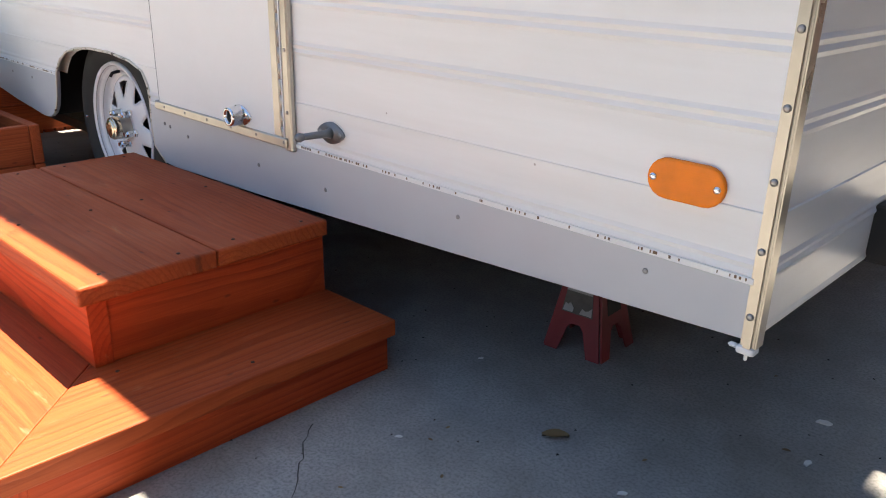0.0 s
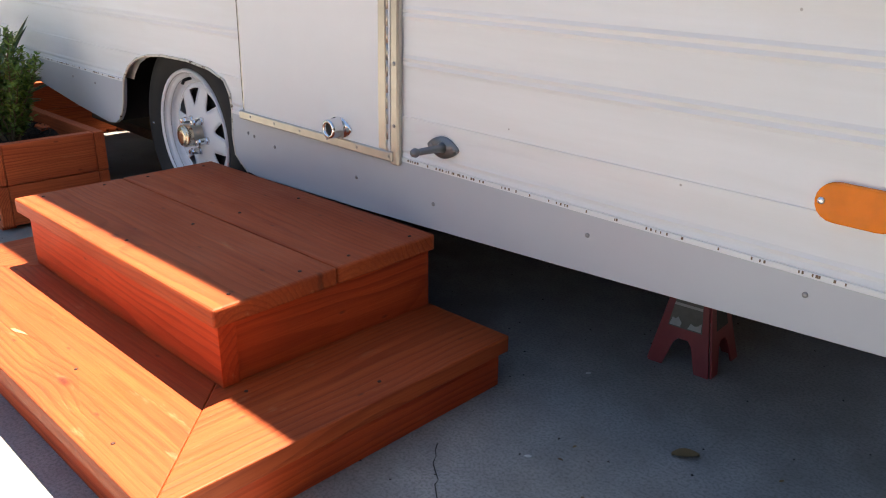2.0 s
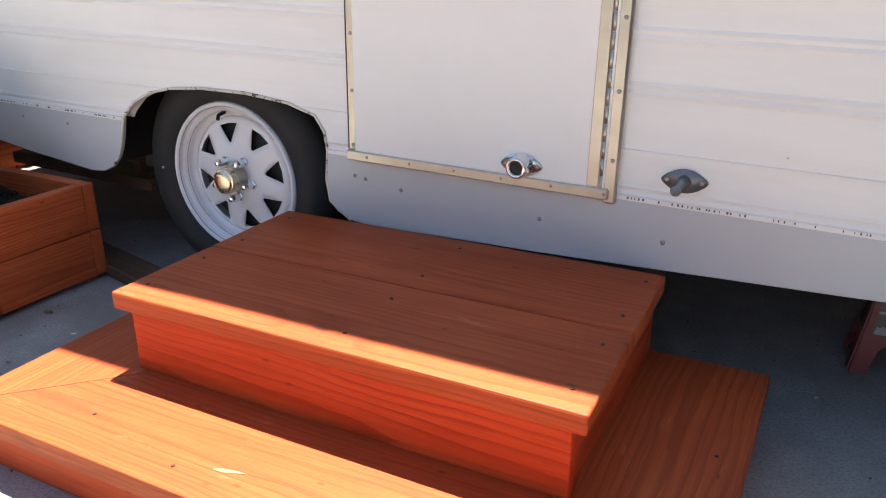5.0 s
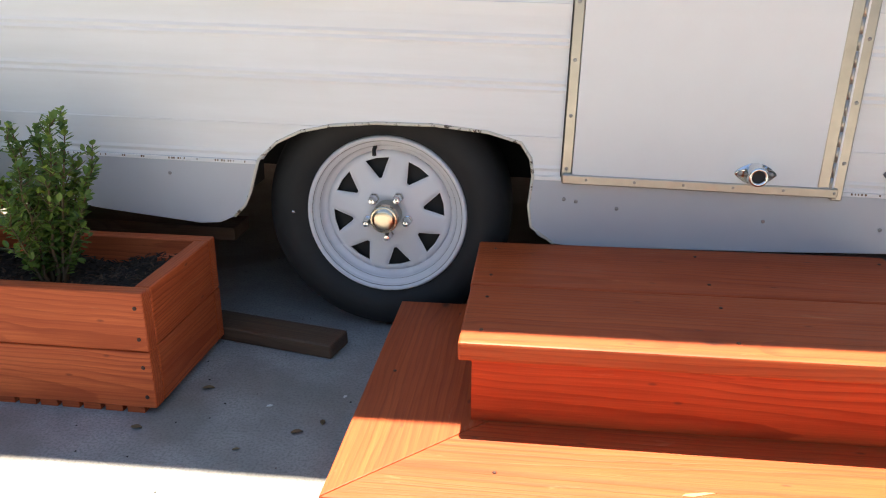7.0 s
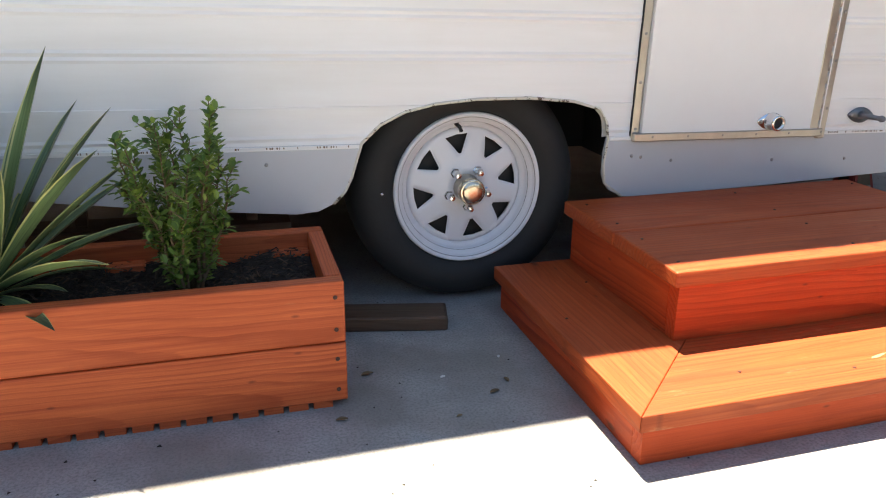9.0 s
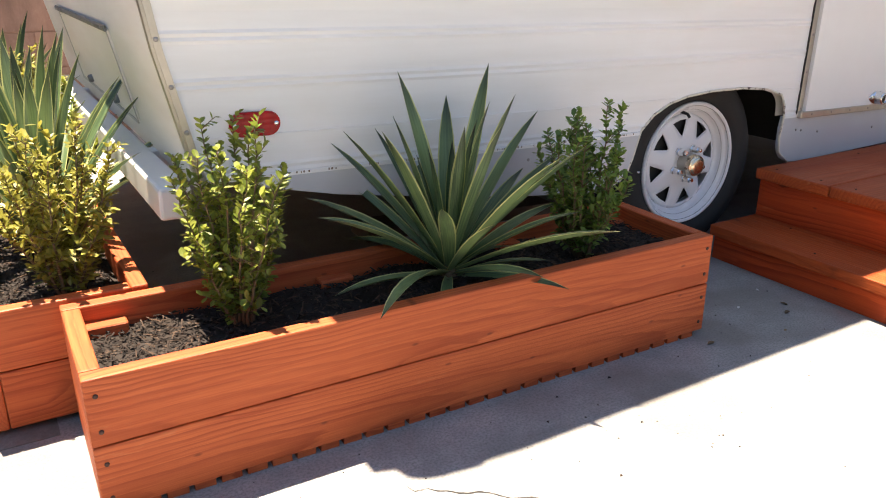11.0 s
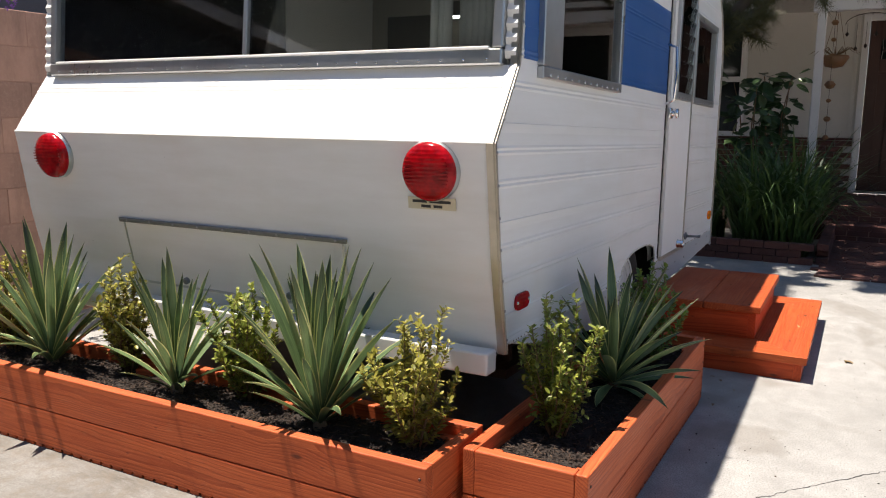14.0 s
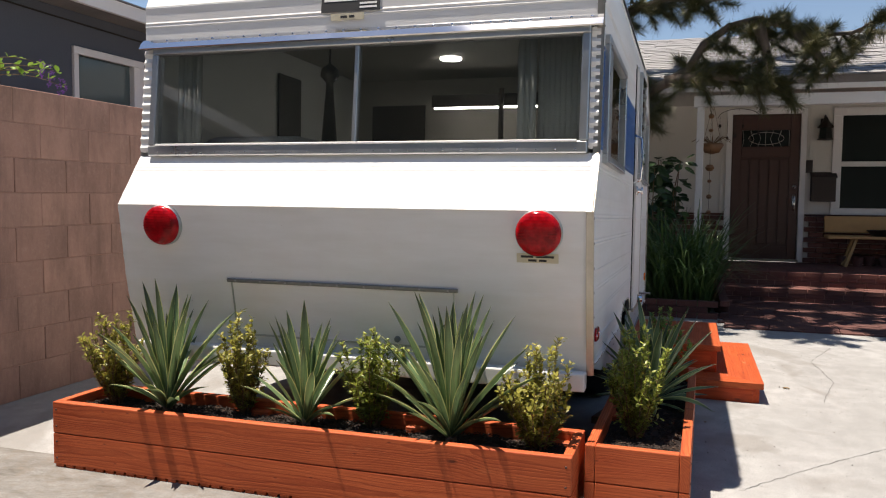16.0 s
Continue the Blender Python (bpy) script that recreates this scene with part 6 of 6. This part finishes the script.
# ---- pine over the porch ----
pine = thing("pine_tree", (1.9, 3.1, 0), "tall pine with bent limbs and tufts of long needles", "tree")
bm = fresh()
tube(bm, [(0, 0, -0.05), (0.05, 0, 1.0), (0.02, -0.1, 2.2), (0.1, 0.0, 3.6), (0.2, -0.1, 5.0), (0.15, 0, 6.4)], [0.22, 0.19, 0.17, 0.14, 0.10, 0.05], 12)
part("trunk", bm, M["bark"], pine, "", True)
PINE_LIMBS = [
    [(0.05, -0.1, 1.7), (0.1, -0.9, 1.85), (0.15, -1.5, 2.10), (0.2, -1.9, 2.50), (0.2, -2.3, 2.72), (0.2, -2.47, 3.01), (0.2, -2.74, 3.20), (0.2, -3.03, 3.27), (0.2, -3.39, 3.15), (0.25, -3.7, 3.07), (0.2, -4.0, 3.06), (0.2, -4.35, 3.22)],
    [(0.2, -2.05, 2.60), (0.15, -2.5, 2.66), (0.25, -2.85, 2.62), (0.2, -3.2, 2.58)],
    [(0.2, -3.03, 3.27), (0.15, -3.12, 2.95), (0.2, -3.2, 2.62), (0.15, -3.25, 2.48)],
    [(0.2, -3.45, 3.12), (0.1, -3.6, 2.90), (0.2, -3.75, 2.75), (0.15, -3.85, 2.70)],
    [(0.1, -0.2, 3.0), (0.1, -1.0, 3.2), (0.15, -1.6, 3.42), (0.2, -2.0, 3.55), (0.2, -2.6, 3.50)],
    [(0.10, -1.1, 1.95), (0.1, -1.55, 2.20), (0.0, -1.75, 2.15), (-0.05, -1.95, 2.30)],
    # from here on: high limbs out of view, added to shade porch and driveway
    [(0.1, 0.0, 3.9), (-0.4, -1.5, 4.3), (-0.6, -3.0, 4.5), (-0.5, -4.2, 4.4)],
    [(0.15, 0.0, 4.6), (0.9, -1.3, 4.9), (1.5, -2.6, 5.0), (1.6, -3.8, 4.8)],
    [(0.15, 0.0, 5.2), (0.3, -1.4, 5.5), (0.3, -2.8, 5.6), (0.2, -4.4, 5.4)],
    [(0.1, 0.0, 4.2), (1.0, 0.6, 4.6), (1.6, 1.3, 4.7)],
    [(0.15, 0.0, 4.8), (-0.9, -0.6, 5.2), (-1.9, -1.0, 5.3), (-2.3, -1.2, 5.1)],
    [(0.15, 0.0, 4.4), (-0.9, 0.2, 4.8), (-1.8, 0.2, 4.9), (-2.4, 0.0, 4.7)],
    [(0.15, 0.0, 5.4), (0.9, -2.0, 6.0), (1.4, -3.6, 6.0), (1.8, -5.4, 5.6)],
    [(0.15, 0.0, 5.6), (0.0, -2.2, 6.3), (-0.2, -4.0, 6.3), (-0.1, -6.0, 5.8)],
    [(0.15, 0.0, 5.0), (1.4, -1.0, 5.5), (2.4, -2.2, 5.6), (2.8, -4.0, 5.3)],
    [(0.15, 0.0, 4.8), (-1.2, -1.6, 5.2), (-1.6, -2.8, 5.2), (-1.8, -4.0, 5.0)],
    [(0.15, 0.0, 5.1), (-0.8, -2.4, 5.6), (-1.2, -4.2, 5.6), (-1.4, -5.6, 5.3)],
    [(0.15, 0.0, 4.7), (-1.0, -0.3, 5.0), (-1.8, -0.5, 5.1), (-2.5, -0.6, 5.0)],
    [(0.15, 0.0, 5.0), (-0.9, -1.1, 5.4), (-1.6, -1.7, 5.4), (-2.1, -2.3, 5.2)],
]
rnd = random.Random(77)
nv, nf = [], []


def tuft(p, d, ln, count, wide=0.0036):
    for _ in range(count):
        q = (d * rnd.uniform(0.1, 1.0) + Vector((rnd.uniform(-1, 1), rnd.uniform(-1, 1), rnd.uniform(-1, 1)))).normalized()
        s = q.orthogonal().normalized() * wide
        l = ln * rnd.uniform(0.6, 1.1)
        o = p + d * rnd.uniform(-0.07, 0.07)
        b = len(nv)
        nv.extend((o - s, o + s, o + q * l))
        nf.append((b, b + 1, b + 2))


for li, limb in enumerate(PINE_LIMBS):
    pts = [Vector(p) for p in limb]
    bm = fresh()
    tube(bm, pts, [0.075 * (1 - 0.8 * i / (len(pts) - 1)) for i in range(len(pts))], 8)
    for i in range(1, len(pts)):
        seg = pts[i] - pts[i - 1]
        m = max(2, int(seg.length / (0.040 if li < 6 else 0.04 if li in (10, 11, 17, 18) else 0.06)))
        for k in range(m):
            if (i == 1 and k < m * 0.4) or (li == 0 and (4 <= i <= 6) and k % 2):
                continue
            p0 = pts[i - 1] + seg * ((k + rnd.random()) / m)
            tw = (seg.normalized() * 0.4 + Vector((rnd.uniform(-1, 1), rnd.uniform(-1, 1), rnd.uniform(-0.75, 0.7)))).normalized()
            L_ = rnd.uniform(0.12, 0.36) if li < 6 else rnd.uniform(0.18, 0.55)
            p1 = p0 + tw * L_ + Vector((0, 0, -0.05))
            tube(bm, [p0, p0.lerp(p1, 0.5) + Vector((0, 0, 0.03)), p1], [0.012, 0.008, 0.004], 4)
            for f in (0.45, 0.65, 0.82, 1.0):
                # the unseen high limbs get broad needles, for denser shadow
                tuft(p0.lerp(p1, f), tw, 0.17 if li < 6 else 0.15, 62 if li < 6 else 34, 0.0032 if li < 6 else 0.02 if li in (10, 11, 17, 18) else 0.03 if li in (15, 16) else 0.014)
    part("limb", bm, M["bark"], pine, "", True)
me = bpy.data.meshes.new("crown")
me.from_pydata([tuple(q) for q in nv], [], nf)
me.materials.append(M["needle"])
ob = new("crown", me)
ob.parent = pine
tagged(ob, "tufts of dark green needles, the high ones added for shade", kind="stuff")

# far palm over the roof
palm = thing("palm_tree", (15.0, 4.6, 0), "distant palm tree over the roof", "tree")
bm = fresh()
tube(bm, [(0, 0, 0), (0.1, 0, 3), (0, 0, 6.2)], [0.2, 0.16, 0.14], 8)
part("trunk", bm, M["bark"], palm, "", True)
vs, fs = [], []
for k in range(22):
    az = k * 2.4
    el = rnd.uniform(-0.2, 1.2)
    d = Vector((math.cos(az) * math.cos(el), math.sin(az) * math.cos(el), math.sin(el)))
    for i in range(16):
        t = i / 16
        p = Vector((0, 0, 6.2)) + d * 1.9 * t + Vector((0, 0, -1.1 * t * t))
        for s in (-1, 1):
            sd = Vector((-d.y, d.x, -0.5)).normalized() * s
            b = len(vs)
            vs += [p, p + d * 0.05, p + sd * 0.45 * (1 - 0.5 * t) + d * 0.25 + Vector((0, 0, -0.15))]
            fs.append((b, b + 1, b + 2))
me = bpy.data.meshes.new("crown")
me.from_pydata([tuple(q) for q in vs], [], fs)
me.materials.append(M["strap"])
ob = new("crown", me)
ob.parent = palm
tagged(ob, "drooping fronds", kind="stuff")

# unseen plain walls, added to close the place behind the camera
M["far_wall"] = plain("plain_unseen_wall", (0.09, 0.09, 0.07), 0.9, 0, 0.2, 3, 0.2)
# tall and dark so that the rear window reflects it instead of sky
bm = fresh()
box(bm, -26.4, -26, -36, 36, 0, 13.0)
tagged(part("wall_west", bm, M["far_wall"]), "tall dark unseen wall, added for the rear window's reflection", "wall", kind="structure")
bm = fresh()
box(bm, -22, 20, -11.4, -11, 0, 2.2)
tagged(part("wall_south", bm, M["far_wall"]), "plain dark unseen wall, added to close the place", "wall", kind="structure")


# ---- loose things on the ground ----
jack = thing("jack_stand", (-0.868, 1.50, 0), "dull red steel jack stand under the trailer frame", "jack stand", turn=3)
M["decal"] = plain("scuffed_silver_decal", (0.10, 0.098, 0.085), 0.4, 0.3, 0.7, 60, 0.1)
M["chip_grey"] = plain("torn_pale_paper", (0.36, 0.35, 0.34), 0.7, 0, 0.3, 60, 0.1)
for turn_ in (0, 90, 180, 270):
    side = pose(0, 0, 0, 0, 0, turn_) @ pose(0, -0.080, 0, -10.5, 0, 0)
    bm = fresh()
    prism(bm, [(-0.074, 0.0), (-0.040, 0.0), (-0.022, 0.060), (-0.012, 0.072), (0.012, 0.072), (0.022, 0.060), (0.040, 0.0), (0.074, 0.0), (0.027, 0.272), (-0.027, 0.272)], 0.0, 0.004)
    part("leg", bm, M["redpaint"], jack, "folded red steel leg plate", at=side)
    if turn_ in (0, 180):
        bm = fresh()
        prism(bm, [(-0.041, 0.097), (0.041, 0.097), (0.022, 0.238), (-0.022, 0.238)], -0.0012, 0.0)
        part("decal", bm, M["decal"], jack, "scuffed silver sticker", at=side)
        bm = fresh()
        prism(bm, [(-0.034, 0.149), (0.034, 0.149), (0.033, 0.155), (-0.033, 0.155)], -0.0022, -0.0013)
        prism(bm, [(-0.038, 0.100), (-0.012, 0.100), (-0.010, 0.110), (-0.020, 0.122), (-0.026, 0.116), (-0.033, 0.119)], -0.0022, -0.0013)
        prism(bm, [(0.006, 0.100), (0.038, 0.100), (0.037, 0.121), (0.029, 0.113), (0.022, 0.110), (0.012, 0.114)], -0.0022, -0.0013)
        part("torn_label", bm, M["chip_grey"], jack, "torn pale paper label", at=side)
    else:
        # dark plate laid on the leg, stands for the shade inside a cut-out
        bm = fresh()
        prism(bm, [(-0.030, 0.10), (0.030, 0.10), (0.018, 0.21), (-0.018, 0.21)], -0.0012, 0.0)
        part("opening", bm, M["dark"], jack, at=side)
bm = fresh()
tube(bm, [(0, 0, 0.2), (0, 0, 0.345)], 0.022, 12)
box(bm, -0.05, 0.05, -0.025, 0.025, 0.335, 0.352, 0.004)
part("saddle", bm, M["dark"], jack)
bm = fresh()
box(bm, -0.036, 0.036, -0.036, 0.036, 0.262, 0.275, 0.003)
part("collar", bm, M["redpaint"], jack)

wedge = thing("wooden_plank", (-2.648, 1.012, 0), "weathered dark brown plank beside the wheel", "plank", turn=167)
bm = fresh()
prism(bm, [(0.0, 0.0), (0.62, 0.0), (0.62, 0.040), (0.004, 0.040), (0.0, 0.036)], -0.05, 0.05)
bmesh.ops.bevel(bm, geom=list(bm.edges), offset=0.004, segments=1, affect="EDGES", profile=0.5)
part("board", bm, M["old_wood"], wedge)
# dry leaves, chips and pebbles
M["dryleaf"] = leaf_mat("dry_brown_leaf", (0.12, 0.07, 0.035), (0.24, 0.16, 0.07), 0.7, False, 0.1)
M["chip"] = plain("pale_paint_chip", (0.65, 0.65, 0.63), 0.6, 0, 0.1, 60)
bm = fresh()
rows = []
for i in range(7):
    t = i / 6
    h = 0.026 * math.sin(math.pi * min(1, t * 0.92 + 0.06)) ** 0.8
    rows.append([bm.verts.new((0.095 * t, s * h, 0.004 + 0.010 * abs(s) + 0.006 * math.sin(3 * t))) for s in (-1, 0, 1)])
for a, b in zip(rows, rows[1:]):
    for i in range(2):
        bm.faces.new((a[i], a[i + 1], b[i + 1], b[i]))
leaf_me = mesh_of("dry_leaf", bm, True)
leaf_me.materials.append(M["dryleaf"])
for x, y, rz, s in ((-0.70, 1.10, 40, 1.0), (-0.85, 0.94, 10, 0.22), (-0.85, 0.99, 80, 0.2), (-0.855, 0.726, 30, 0.2), (-0.745, 0.87, 120, 0.22), (-0.52, 1.166, 70, 0.22), (-0.354, 1.383, 20, 0.3), (-0.48, 1.65, 60, 0.2), (-2.93, 0.78, 10, 0.55), (-2.66, 0.62, 20, 0.5), (-2.60, 0.66, 100, 0.4), (-2.42, 1.03, 30, 0.5), (-2.75, 0.55, 200, 0.3), (-4.93, 1.12, 10, 0.75), (-4.97, 1.16, 130, 0.6), (-4.90, 1.09, 250, 0.5), (-3.02, 0.60, 0, 0.5), (-2.02, 0.06, 60, 0.9), (-1.99, 0.08, 160, 0.7)):
    ob = new("dry_leaf", leaf_me)
    ob.matrix_world = pose(x, y, 0.0, 0, 0, rz) @ Matrix.Scale(s * 0.55, 4)
    tagged(ob, "curled dry brown leaf on the concrete", "leaf", "fallen leaves")
bm = fresh()
prism(bm, [(0, 0), (0.03, 0.004), (0.036, 0.016), (0.02, 0.022), (0.004, 0.014)], 0.001, 0.005, plane="xy")
chip_me = mesh_of("paint_chip", bm)
chip_me.materials.append(M["chip"])
for x, y, rz, s in ((-0.345, 1.525, 0, 0.8), (-0.30, 1.36, 70, 0.6), (-0.5, 1.05, 30, 0.5), (-0.9, 0.9, 20, 0.4), (-2.75, 0.72, 10, 0.4), (-2.58, 0.78, 50, 0.35), (-1.0, 1.25, 40, 0.35)):
    ob = new("paint_chip", chip_me)
    ob.matrix_world = pose(x, y, 0.0, 0, 0, rz) @ Matrix.Scale(s, 4)
    tagged(ob, "small pale paint chip on the concrete", "paint chip", "paint chips")
rnd = random.Random(15)
vs, fs = [], []
for _ in range(900):
    x, y = rnd.uniform(-5.6, 0.2), rnd.uniform(-0.6, 2.0)
    r = rnd.uniform(0.0012, 0.004) * (1.6 if rnd.random() < 0.06 else 1)
    b = len(vs)
    a = rnd.uniform(0, 6)
    vs += [(x + r * math.cos(a + k * 2.1) * rnd.uniform(0.6, 1.3), y + r * math.sin(a + k * 2.1), 0.0004) for k in range(3)] + [(x, y, r * 0.8)]
    fs += [(b, b + 1, b + 3), (b + 1, b + 2, b + 3), (b + 2, b, b + 3)]
me = bpy.data.meshes.new("grit")
me.from_pydata(vs, [], fs)
me.materials.append(M["mulch"])
tagged(new("grit", me), "scattered dark grit on the concrete", "grit", kind="stuff")


# cracks: thin ragged lines in the slab
def crack(pts, wd, seed):
    rnd = random.Random(seed)
    fine = []
    for (x0, y0), (x1, y1) in zip(pts, pts[1:]):
        n = max(2, int(math.hypot(x1 - x0, y1 - y0) / 0.02))
        for i in range(n):
            t = i / n
            fine.append((x0 + (x1 - x0) * t + rnd.uniform(-0.006, 0.006), y0 + (y1 - y0) * t + rnd.uniform(-0.006, 0.006)))
    bm = fresh()
    prev = None
    for (x, y), (xn, yn) in zip(fine, fine[1:]):
        d = Vector((xn - x, yn - y, 0)).normalized()
        s = Vector((-d.y, d.x, 0)) * wd * rnd.uniform(0.3, 1.0)
        cur = [bm.verts.new((x - s.x, y - s.y, 0.0012)), bm.verts.new((x + s.x, y + s.y, 0.0012))]
        if prev:
            bm.faces.new((prev[0], prev[1], cur[1], cur[0]))
        prev = cur
    part("crack", bm, M["dark"], ground, "thin dark crack in the concrete")


crack([(-0.80, 0.55), (-0.883, 0.651), (-0.954, 0.72), (-1.018, 0.783), (-1.07, 0.85)], 0.0014, 1)
crack([(-4.043, 0.473), (-3.871, 0.344), (-3.709, 0.203), (-3.486, 0.014), (-3.2, -0.25), (-2.9, -0.6)], 0.0022, 2)
crack([(-5.2, 2.2), (-5.5, 1.9), (-5.55, 1.5), (-5.9, 1.2)], 0.002, 3)
crack([(-2.3, -0.1), (-1.7, -0.25), (-1.0, -0.2), (-0.3, -0.45)], 0.002, 4)
